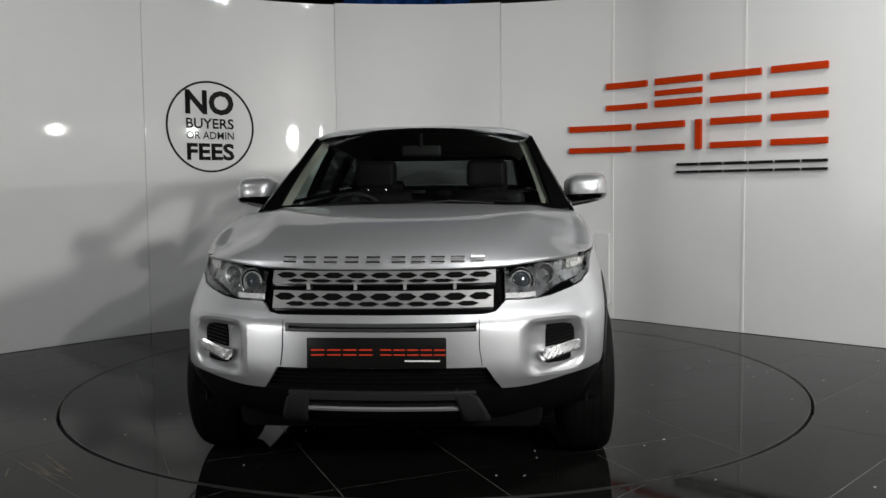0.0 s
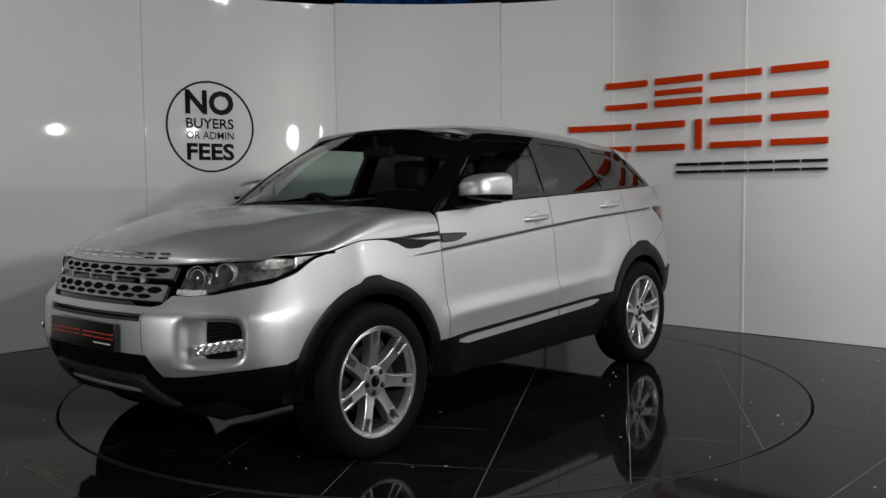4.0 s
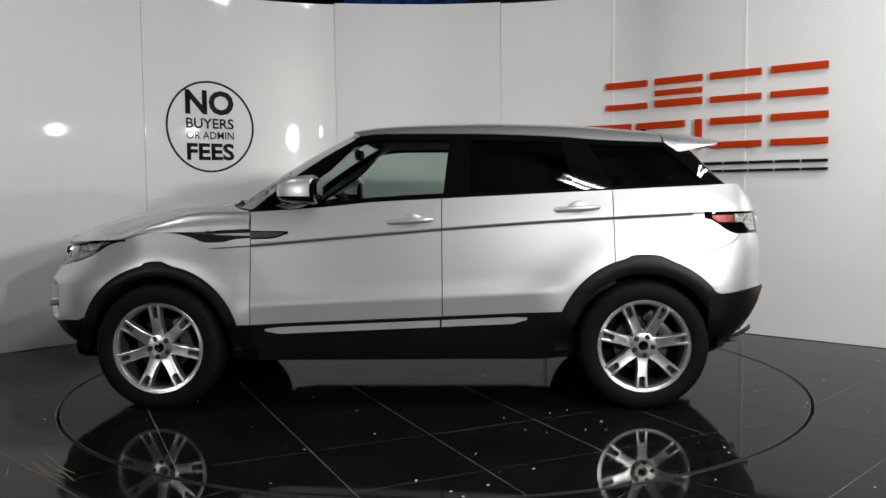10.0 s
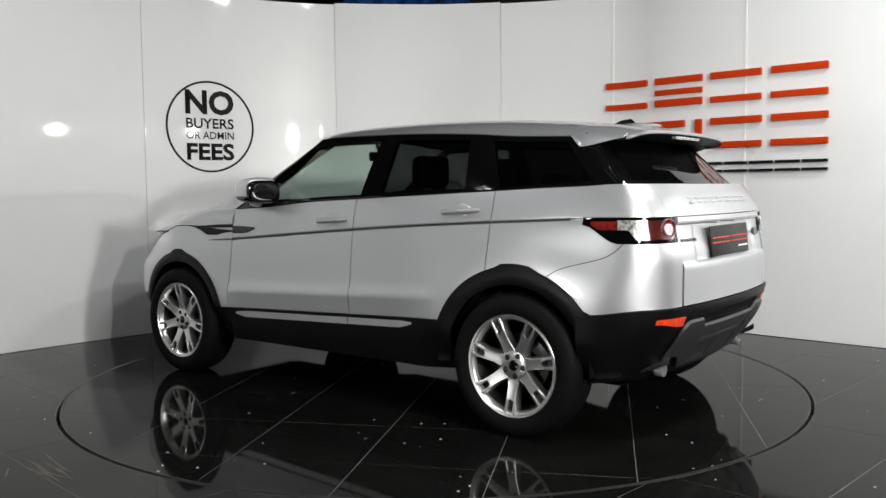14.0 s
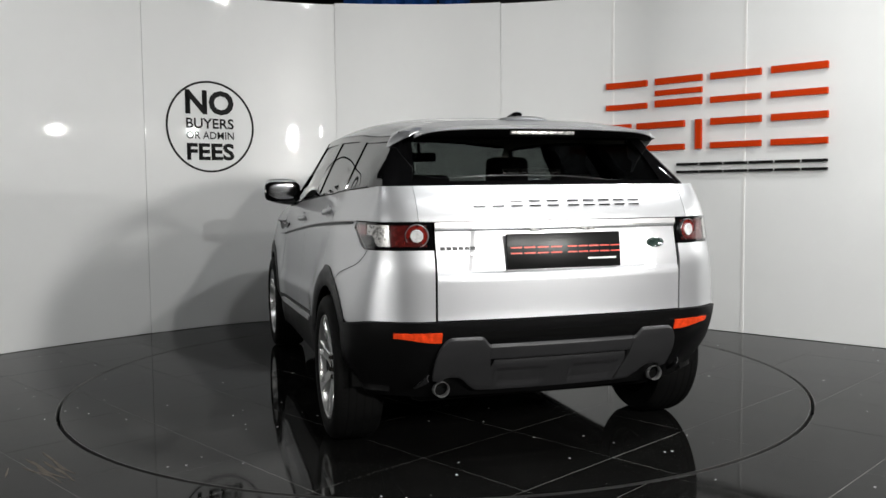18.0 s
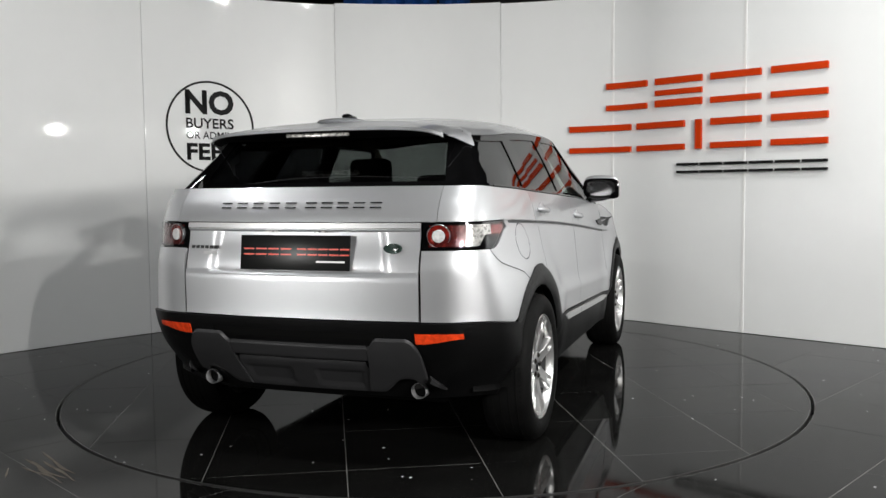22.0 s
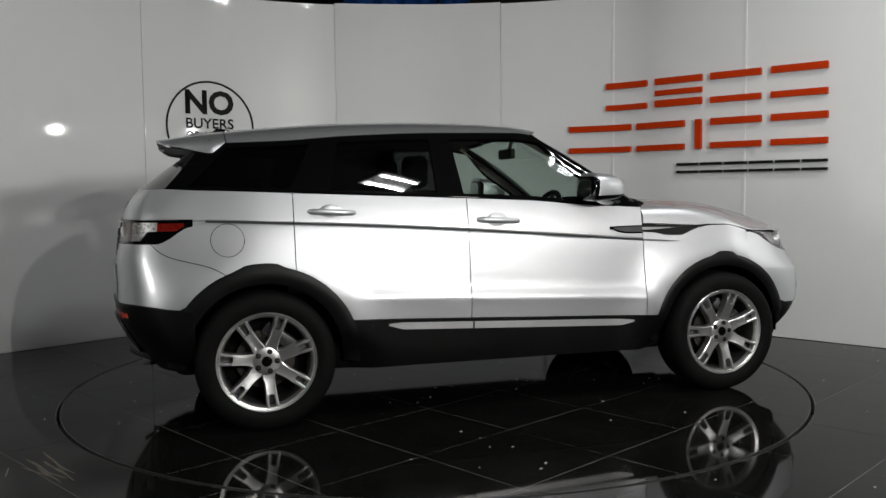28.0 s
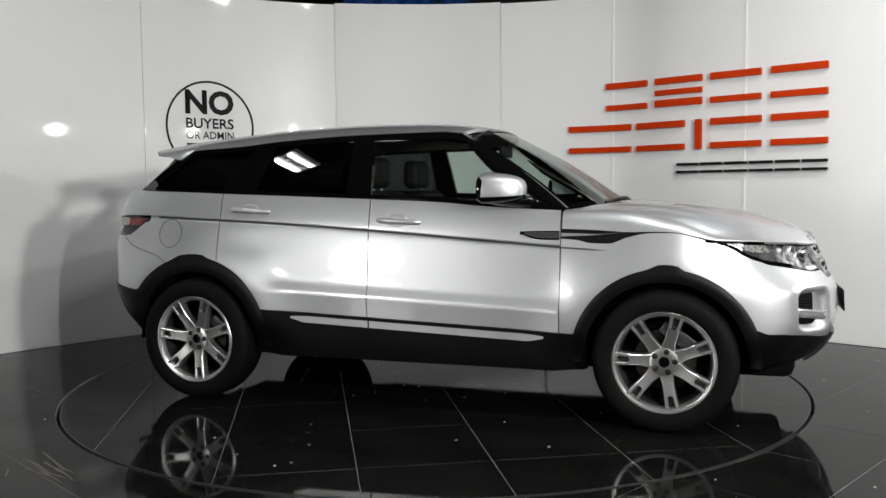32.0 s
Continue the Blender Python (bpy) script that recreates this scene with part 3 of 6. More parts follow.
@functools.lru_cache(maxsize=None)
def raw_skin(u, z):
    """The car's outer surface: u runs 0 nose, 1 to 2 along the side, 3 tail; negative on the other side."""
    v = abs(u)
    if v <= 1:
        f = NOSE(z)
        round_ = 1.10 + 0.28 * fade(z, 0.70, 0.92)
        xs = [max(f + d * round_, 1.715 + 0.02 * (5 - k)) for k, d in enumerate(FDX)] + [1.70, 1.5]
        ys = FY + [side_y(1.70, z), side_y(1.5, z)]
        ys[5] = 0.5 * (0.80 + ys[6] - 0.045)
        tuck = 1 - 0.13 * (1 - fade(z, 0.2, 0.52))
        ys = [y * tuck for y in ys[:5]] + [min(ys[5], ys[6] - 0.02)] + ys[6:]
        x, y = smooth_line(SEVENTHS, xs)(v), smooth_line(SEVENTHS, ys)(v)
        w = fade(v, 5 / 7, 6 / 7)
        if w > 0:
            y += (side_y(x, z) - y) * w
    elif v <= 2:
        x = 1.5 - (v - 1) * 3.0
        y = side_y(x, z)
    else:
        f = TAIL(z)
        xs = [-1.5, -1.70] + [f + d for d in RDX]
        ys = [side_y(-1.5, z), side_y(-1.70, z)] + RY
        tuck = 1 - 0.13 * (1 - fade(z, 0.28, 0.54))
        ys = ys[:2] + [min(0.5 * (0.822 + ys[1] - 0.026), ys[1] - 0.015)] + [y * tuck for y in ys[3:]]
        x, y = smooth_line(SEVENTHS, xs)(v - 2), smooth_line(SEVENTHS, ys)(v - 2)
        w = 1 - fade(v - 2, 1 / 7, 2 / 7)
        if w > 0:
            y += (side_y(x, z) - y) * w
    return Vector((x, y if u >= 0 else -y, z))


def skin(u, z):
    """The outer surface with the bend round its corners evened out."""
    v = abs(u)
    w = 0.036 * fade(max(1 - v, v - 2, 0.0), 0.0, 0.10)
    if w < 1e-4:
        return raw_skin(u, z).copy()
    total = Vector()
    for k, share in ((-2, 0.12), (-1, 0.23), (0, 0.30), (1, 0.23), (2, 0.12)):
        q = u + k * w
        if abs(q) > 3:
            q = q - math.copysign(6, q)
        total += raw_skin(q, z) * share
    return total


def skin_n(u, z, push):
    """The surface moved out by push metres."""
    p = skin(u, z)
    e = 0.01
    a = skin(u + e, z) - skin(u - e, z)
    b = skin(u, z + e) - skin(u, z - e)
    n = a.cross(b)
    if n.length < 1e-9:
        return p
    n.normalize()
    if n.dot(Vector((p.x * 0.35, p.y, 0))) < 0:
        n = -n
    return p + n * push


def sheet(name, pts, material, parent, flange=0.012, keep=None, label="", sharp=32, inward=None):
    """One panel from rows of points, with its edges turned in; keep(i, j) says which cells are there."""
    n, m = len(pts), len(pts[0])
    verts, faces, index = [], [], {}

    def vid(i, j):
        if (i, j) not in index:
            index[i, j] = len(verts)
            verts.append(Vector(pts[i][j]))
        return index[i, j]
    for i in range(n - 1):
        for j in range(m - 1):
            if keep is None or keep(i, j):
                faces.append((vid(i, j), vid(i + 1, j), vid(i + 1, j + 1), vid(i, j + 1)))
    if not faces:
        return None
    normal = [Vector() for _ in verts]
    edges = {}
    for f in faces:
        a, b, c, d = (verts[k] for k in f)
        nn = (c - a).cross(d - b)
        for k in f:
            normal[k] += nn
        for k in range(4):
            e = (f[k], f[(k + 1) % 4])
            edges[tuple(sorted(e))] = None if tuple(sorted(e)) in edges else e
    core = Vector((0, 0, 0.7) if inward is None else inward)
    total = sum(nn.dot(v - core) for nn, v in zip(normal, verts))
    flip = total < 0
    rim = {}
    if flange:
        for e in [e for e in edges.values() if e]:
            for k in e:
                if k not in rim:
                    nn = normal[k].normalized() * (-1 if flip else 1)
                    rim[k] = len(verts)
                    verts.append(verts[k] - nn * flange)
            faces.append((e[1], e[0], rim[e[0]], rim[e[1]]))
    if flip:
        faces = [f[::-1] for f in faces]
    me = bpy.data.meshes.new(name)
    me.from_pydata([tuple(v) for v in verts], [], faces)
    me.update()
    return link_mesh(name, me, material, parent, label, sharp)


def spread(breaks):
    """Values from (value, steps to the next) pairs."""
    out = []
    for (a, k), (b, _) in zip(breaks, breaks[1:]):
        out += [a + (b - a) * i / k for i in range(k)]
    return out + [breaks[-1][0]]


def panel(name, us, lines, counts, material, parent, push=0.0, keep=None, flange=0.012, label=""):
    """A piece of the skin: us are stations, lines are heights as functions of (u), in rising order."""
    pts = []
    for u in us:
        zs = [f(u) if callable(f) else f for f in lines]
        for k in range(1, len(zs)):
            zs[k] = max(zs[k], zs[k - 1] + 0.0006)
        row = spread(list(zip(zs, counts + [1])))
        pts.append([skin_n(u, z, push) if push else skin(u, z) for z in row])
    return sheet(name, pts, material, parent, flange, keep, label)


def u_x(u):
    return skin(u, 0.7).x


def arch_step(ax, d):
    """The raised tab on the crown of a wheel-arch trim."""
    return 0.019 * (fade(d, -0.075, -0.045) - fade(d, 0.055, 0.085)) if ax > 0 else 0.014 * (fade(d, -0.15, -0.10) - fade(d, 0.06, 0.11))


def arch_z(x, r_f=0.455, r_r=0.478, bump=True):
    """The lower edge of the body over the wheels."""
    z = -1.0
    for ax, r in ((ARCH_F, r_f), (ARCH_R, r_r)):
        d = x - ax
        if abs(d) < r:
            z = max(z, WHEEL_Z + math.sqrt(r * r - d * d))
            if bump:
                z += arch_step(ax, d)
    return z


def side_us(x0, x1, n, extra=()):
    xs = sorted({round(x0 + (x1 - x0) * i / n, 5) for i in range(n + 1)} | {round(e, 5) for e in extra if min(x0, x1) < e < max(x0, x1)}, reverse=True)
    return [u_side(x) for x in xs]


def arch_stations(ax, r):
    return [ax + r * math.cos(math.pi * k / 36) * s for k in range(0, 37) for s in (1,)] + [ax + r + 0.001, ax - r - 0.001]


def seam(name, stations, parent, half=0.0018, push=0.0012):
    """A thin dark joint drawn along the skin through (u, z) points."""
    us_, zs_ = [a for a, _ in stations], [b for _, b in stations]
    n = len(stations) - 1
    fu, fz = smooth_line(range(n + 1), us_), smooth_line(range(n + 1), zs_)
    line = [(fu(n * k / 24), fz(n * k / 24)) for k in range(25)]
    rows = []
    for k, (u, z) in enumerate(line):
        a, b = skin(*line[max(k - 1, 0)]), skin(*line[min(k + 1, 24)])
        p = skin_n(u, z, push)
        side = (b - a).cross(p - skin(u, z)).normalized() * half
        rows.append([p - side, p + side])
    return sheet(name, rows, M_UNDER, parent, 0.0)


def both(fn):
    for s in (1, -1):
        fn(s)


HOODEDGE = smooth_line([0.8, 0.95, 1.175, 1.256, 1.36, 1.48, 1.555, 1.72, 1.88], [1.0, 0.995, 0.984, 0.986, 0.985, 0.962, 0.945, 0.938, 0.928])
FENDERTOP = smooth_line([0.8, 0.9, 0.97, 1.06, 1.14, 1.256, 1.36, 1.48, 1.56], [0.952, 0.944, 0.929, 0.928, 0.957, 0.981, 0.982, 0.958, 0.936])

# inner black shell that shows in the gaps
_shell_us = [k / 40 for k in range(-120, 121)]


def shell_low(u):
    x = abs(u)
    px = u_x(u)
    return max(0.30, arch_z(px, 0.47, 0.49, False))


def shell_high(u):
    v = abs(u)
    x = u_x(u)
    if v < 1.3:
        return 0.775 if x > 1.57 else max(HOODEDGE(min(max(x, 0.8), 1.88)) - 0.02, 0.9)
    return BELT(x) - 0.012


# inner shell follows the skin a little inside; lamps and grille sit in it
panel("inner_shell", _shell_us, [shell_low, shell_high], [14], M_UNDER, car, push=-0.054, flange=0.0)

U_LAMP = 2.0
while u_x(U_LAMP) > -1.668:
    U_LAMP += 0.002

def skin_y(x, z):
    """The car's half width at x, also round the corners of nose and tail."""
    if -1.5 <= x <= 1.5:
        return side_y(x, z)
    a, b = (0.2, 1.0) if x > 0 else (2.0, 2.8)
    for _ in range(24):
        m = (a + b) / 2
        if skin(m, z).x > x:
            a = m
        else:
            b = m
    return skin(b, z).y


# side panels


def make_side(s):
    xs_f = [x for x in arch_stations(ARCH_F, 0.455)]
    us = [s * u for u in side_us(1.5355, 0.817, 18, xs_f)]
    low = lambda u: max(sill_z(u_x(u)), arch_z(u_x(u)))
    fender = panel("front_fender", us, [low, lambda u: FENDERTOP(u_x(u))], [14], M_PAINT, car)
    # crease shadow carried onto the fender as a tapering grey strip
    fw = lambda u: 0.0045 * (1 - 0.8 * fade(u_x(u), 0.95, 1.045))
    panel("waist_shade", [s * u for u in side_us(1.045, 0.818, 12)], [lambda u: WAIST(u_x(u)) - fw(u), lambda u: WAIST(u_x(u)) + fw(u)], [2], M_WAISTSHADE, fender, push=0.0055, flange=0.006)
    us = [s * u for u in side_us(0.812, -0.238, 40)]
    lines = [lambda u: sill_z(u_x(u)), lambda u: 0.60 - 0.041 * u_x(u), lambda u: 0.690 - 0.041 * u_x(u), lambda u: WAIST(u_x(u)) - 0.014, lambda u: WAIST(u_x(u)) + 0.014, lambda u: BELT(u_x(u)) - 0.004]
    door = panel("front_door", us, lines, [8, 6, 12, 12, 8], M_PAINT, car)
    wl0, wl1 = (lambda u: WAIST(u_x(u)) - 0.0037), (lambda u: WAIST(u_x(u)) + 0.0037)
    panel("waist_shade", us, [wl0, wl1], [2], M_WAISTSHADE, door, push=0.004, flange=0.004)
    us = [s * u for u in side_us(-0.243, -1.172, 36, arch_stations(ARCH_R, 0.478))]
    rlines = [lambda u: max(sill_z(u_x(u)), arch_z(u_x(u)))] + lines[1:]
    door2 = panel("rear_door", us, rlines, [8, 6, 12, 12, 8], M_PAINT, car)
    panel("waist_shade", us, [wl0, wl1], [2], M_WAISTSHADE, door2, push=0.004, flange=0.004)
    us = [s * u for u in side_us(-1.177, -1.5, 14, arch_stations(ARCH_R, 0.478))] + [s * (2 + (U_LAMP - 2) * k / 8) for k in range(1, 9)]
    wl = lambda u: WAIST(max(u_x(u), -1.66))
    quarter = panel("quarter_panel", us, [lambda u: max(tail_line(u_x(u)), arch_z(u_x(u))), lambda u: wl(u) - 0.014, lambda u: wl(u) + 0.014, lambda u: BELT(u_x(u)) - 0.004], [16, 12, 8], M_PAINT, car)
    panel("waist_shade", us[:-3], [lambda u: wl(u) - 0.0042, lambda u: wl(u) + 0.0042], [2], M_WAISTSHADE, quarter, push=0.004, flange=0.004)
    # rear corner: above the lamp, and the bumper's side below it
    ua, ub = abs(us[-1]), u_rear(0.582)
    us2 = [s * (ua + (ub - ua) * k / 20) for k in range(21)]
    panel("shoulder_panel", [s * (ua + (u_rear(0.642) - ua) * k / 20) for k in range(21)], [1.072, lambda u: BELT(max(u_x(u), -1.93)) - 0.004], [10], M_PAINT, car)
    corner = panel("bumper_corner", us2, [lambda u: max(tail_line(u_x(u)), arch_z(u_x(u))), lambda u: 0.951 + 0.085 * fade(u_x(u), -1.86, -1.67)], [14], M_PAINT, car)
    seam("joint_line", [(s * (ua + (ub - ua) * 0.30), 0.95), (s * (ua + (ub - ua) * 0.16), 0.89), (s * (ua - 0.06), 0.83), (s * u_side(-1.53), 0.79)], corner)
    low_l = lambda u: 0.955 + 0.085 * fade(u_x(u), -1.86, -1.67)
    span = lambda a, b, n=8: [s * (ua + (ub - ua) * (a + (b - a) * k / n)) for k in range(n + 1)]
    lamp = panel("tail_lamp", us2, [low_l, 1.068], [8], M_GLOSSB, car, push=-0.004, label="red and clear tail lamp")
    panel("lens", us2[1:], [lambda u: low_l(u) + 0.004, 1.064], [8], M_TAILLENS, lamp, push=0.004, flange=0.0).visible_shadow = False
    panel("red_lens", span(0.06, 0.265), [lambda u: max(low_l(u) + 0.008, 1.014), 1.053], [3], M_REDLENS, lamp, push=0.0)
    panel("clear_lens", span(0.27, 0.62, 16), [lambda u: 1.014 - 0.046 * fade(abs(u), ua + 0.36 * (ub - ua), ua + 0.46 * (ub - ua)), 1.058], [4], M_CLEARLENS, lamp, push=0.0)
    panel("inner_lens", span(0.63, 0.96), [0.968, 1.056], [4], M_REDDEEP, lamp, push=-0.002)
    p = skin_n(s * u_rear(0.650), 1.012, 0.0)
    for prof, mat, nm in (([(0.050, 0.01), (0.050, -0.004), (0.0475, -0.006), (0.0455, -0.004), (0.0455, 0.004)], M_LINER, "lamp_ring"),
                          ([(0.0455, -0.001), (0.040, -0.003), (0.030, -0.001), (0.024, 0.003)], M_REDLENS, "red_bowl"),
                          ([(0.027, 0.004), (0.027, -0.007), (0.024, -0.009), (0.015, -0.007), (0.0001, -0.008)], M_FOG, "clear_lamp")):
        bm = bmesh.new()
        lathe_into(bm, prof, 36, "x")
        bmesh.ops.transform(bm, matrix=pose(p.x + 0.001, p.y, p.z, 0, 0, -s * 18), verts=bm.verts)
        part(nm, bm, mat, lamp)
    # sill cladding with its bright strip
    us = [s * u for u in side_us(0.93, -0.94, 24)]
    sill = panel("sill", us, [0.275, 0.33, lambda u: sill_z(u_x(u)) - 0.004], [3, 6], M_CLAD, car, push=0.004, flange=0.03)
    for xa, xb in ((0.735, -0.226), (-0.236, -0.70)):
        st = [s * u for u in side_us(xa, xb, 12)]
        lo = lambda u: sill_z(u_x(u)) - 0.056 + 0.02 * (fade(u_x(u), 0.68, 0.735) + fade(-u_x(u), 0.62, 0.70))
        hi = lambda u: sill_z(u_x(u)) - 0.020 - 0.006 * (fade(u_x(u), 0.68, 0.735) + fade(-u_x(u), 0.62, 0.70))
        panel("bright_strip", st, [lo, hi], [3], M_BRIGHT, sill, push=0.012, flange=0.008)
    # wheel-arch trims
    for ax, r1 in ((ARCH_F, 0.455), (ARCH_R, 0.478)):
        rows = []
        for k in range(49):
            t = math.radians(-4 + 188 * k / 48)
            row = []
            for i in range(5):
                r = 0.393 + (r1 + 0.004 - 0.393) * i / 4
                x, z = ax + r * math.cos(t), WHEEL_Z + r * math.sin(t)
                if i == 4:
                    d = x - ax
                    z += arch_step(ax, d) if t > 0.5 and t < 2.6 else 0
                y = skin_y(x, max(z, 0.36)) + 0.004 + (0.006 if i in (1, 2, 3) else 0)
                row.append((x, s * y, z))
            rows.append(row)
        sheet("arch_trim", rows, M_CLAD, car, 0.05, inward=(ax, 0, WHEEL_Z))
        # dark well behind the wheel
        rows = []
        for k in range(25):
            t = math.radians(-3 + 186 * k / 24)
            rows.append([(ax + 0.40 * math.cos(t), s * y, WHEEL_Z + 0.40 * math.sin(t)) for y in (0.88, 0.55)])
        sheet("wheel_well", rows, M_UNDER, car, 0.0)
    # door handles
    for hx, hz, par in ((-0.065, 1.035, door), (-0.975, 1.093, door2)):
        y0 = side_y(hx, hz)
        bm = bmesh.new()
        pts, rs = [], []
        for k in range(13):
            t = k / 12
            pts.append((hx + 0.124 - 0.248 * t, s * (y0 + 0.024 * math.sin(math.pi * min(max(t * 1.06 - 0.03, 0), 1)) ** 0.35 - (0.004 + 0.01 * (0.5 - t))), hz - 0.004 + 0.012 * t))
            rs.append(0.0135 if 0 < k < 12 else 0.008)
        tube_into(bm, pts, rs, 12)
        for v in bm.verts:
            v.co.z = hz + (v.co.z - hz) * 1.1
        h = part("handle", bm, M_PAINT, par, "silver door handle")
        bm = bmesh.new()
        bmesh.ops.create_uvsphere(bm, u_segments=20, v_segments=10, radius=1)
        for v in bm.verts:
            v.co = Vector((hx - 0.01 + v.co.x * 0.064, s * (y0 - 0.004 + v.co.y * 0.012), hz - 0.004 + v.co.z * 0.047))
        part("handle_cup", bm, M_PAINT, par)
    # side vent behind the front wheel
    us = [s * u for u in side_us(1.185, 0.817, 14)]
    vent = panel("side_vent", us, [lambda u: FENDERTOP(u_x(u)) + 0.002, lambda u: HOODEDGE(u_x(u)) - 0.002], [4], M_CLAD, car, push=-0.008)
    lo, hi = smooth_line([0.817, 0.95, 1.08, 1.13], [0.957, 0.962, 0.974, 0.978]), smooth_line([0.817, 0.95, 1.13], [0.988, 0.985, 0.979])
    panel("vent_blade", [s * u for u in side_us(1.13, 0.817, 10)], [lambda u: lo(u_x(u)) + 0.006, lambda u: hi(u_x(u)) - 0.008], [3], M_GRILLE, vent, push=-0.001)
    lo2, hi2 = smooth_line([0.62, 0.66, 0.72, 0.808], [0.978, 0.962, 0.953, 0.952]), smooth_line([0.62, 0.7, 0.808], [0.983, 0.986, 0.987])
    panel("gill_frame", [s * u for u in side_us(0.809, 0.605, 12)], [lambda u: lo2(u_x(u)) - 0.008, lambda u: hi2(u_x(u)) + 0.003], [3], M_GLOSSB, door, push=0.0055)
    panel("door_gill", [s * u for u in side_us(0.808, 0.625, 10)], [lambda u: lo2(u_x(u)), lambda u: hi2(u_x(u)) - 0.003], [3], M_GREYP, door, push=0.0085)
    # mirror
    mirror = part("mirror", mirror_shell(s), M_PAINT, car, "silver and black door mirror")
    part("mirror_base", mirror_foot(s), M_GLOSSB, mirror)
    bm = mirror_shell(s)
    for v in bm.verts:
        v.co = Vector((0.50, s * 0.925, 1.203)) + (v.co - Vector((0.50, s * 0.925, 1.203))) * 1.018
    bmesh.ops.delete(bm, geom=[v for v in bm.verts if v.co.z > 1.186], context="VERTS")
    part("mirror_underside", bm, M_GLOSSB, mirror)
    bm = bmesh.new()
    bmesh.ops.create_uvsphere(bm, u_segments=20, v_segments=12, radius=1)
    for v in bm.verts:
        v.co = Vector((0.438 + math.copysign(abs(v.co.x) ** 0.5, v.co.x) * 0.024, s * (0.936 + math.copysign(abs(v.co.y) ** 0.5, v.co.y) * 0.1215), 1.205 + math.copysign(abs(v.co.z) ** 0.5, v.co.z) * 0.068))
    part("mirror_rim", bm, M_GLOSSB, mirror)
    bm = bmesh.new()
    bmesh.ops.create_uvsphere(bm, u_segments=20, v_segments=12, radius=1)
    for v in bm.verts:
        v.co = Vector((0.4135 + v.co.x * 0.002, s * (0.936 + math.copysign(abs(v.co.y) ** 0.7, v.co.y) * 0.096), 1.207 + math.copysign(abs(v.co.z) ** 0.7, v.co.z) * 0.052))
    part("mirror_glass", bm, M_CHROME, mirror)
    bm = bmesh.new()
    tube_into(bm, [(0.58, s * 0.875, 1.158), (0.575, s * 0.94, 1.160), (0.545, s * 0.995, 1.166), (0.49, s * 1.018, 1.172)], [0.006, 0.008, 0.008, 0.005], 8)
    part("indicator", bm, M_CLEARLENS, mirror)


def mirror_shell(s):
    bm = bmesh.new()
    bmesh.ops.create_uvsphere(bm, u_segments=32, v_segments=20, radius=1)
    for v in bm.verts:
        x, y, z = v.co
        q = lambda a, p: math.copysign(abs(a) ** p, a)
        x = q(x, 0.62)
        px = 0.452 + (x * 0.192 if x > 0 else x * 0.03)
        k = 1 - 0.16 * max(x, 0)
        v.co = Vector((px, s * (0.936 + q(y, 0.5) * 0.119 * k - 0.02 * max(x, 0)), 1.203 + q(z, 0.68 if z > 0 else 0.42) * (0.088 if z > 0 else 0.068) * k + (0.006 * y * s)))
    return bm


def mirror_foot(s):
    bm = bmesh.new()
    tube_into(bm, [(0.60, s * 0.80, 1.118), (0.56, s * 0.86, 1.130), (0.53, s * 0.93, 1.142), (0.50, s * 1.0, 1.150)], [0.03, 0.03, 0.028, 0.016], 12)
    for v in bm.verts:
        v.co.x = 0.53 + (v.co.x - 0.53) * 1.9
        v.co.z = 1.135 + (v.co.z - 1.135) * 0.75
    return bm


both(make_side)

# ---- hood, screen, roof, glasshouse ----
HOOD_MID = smooth_line([0.9, 1.05, 1.12, 1.4, 1.63, 1.82, 1.93, 1.99, 2.03, 2.06, 2.08, 2.09], [1.130, 1.137, 1.135, 1.112, 1.082, 1.045, 1.010, 0.983, 0.960, 0.938, 0.920, 0.903])
HOOD_SHOULDER = smooth_line([0.8, 0.95, 1.15, 1.4, 1.63, 1.82, 1.93, 1.99, 2.04, 2.09], [1.095, 1.098, 1.092, 1.072, 1.044, 1.012, 0.988, 0.972, 0.955, 0.936])


def hood_lip(y):
    """How far forward the hood reaches, y from the middle."""
    return smooth_line([0, 0.25, 0.45, 0.6, 0.72, 0.80, 0.88], [2.09, 2.074, 2.026, 1.953, 1.860, 1.752, 1.68])(abs(y))


def hood_back(y):
    return smooth_line([0, 0.3, 0.6, 0.74, 0.80], [1.06, 1.04, 0.97, 0.89, 0.822])(abs(y))


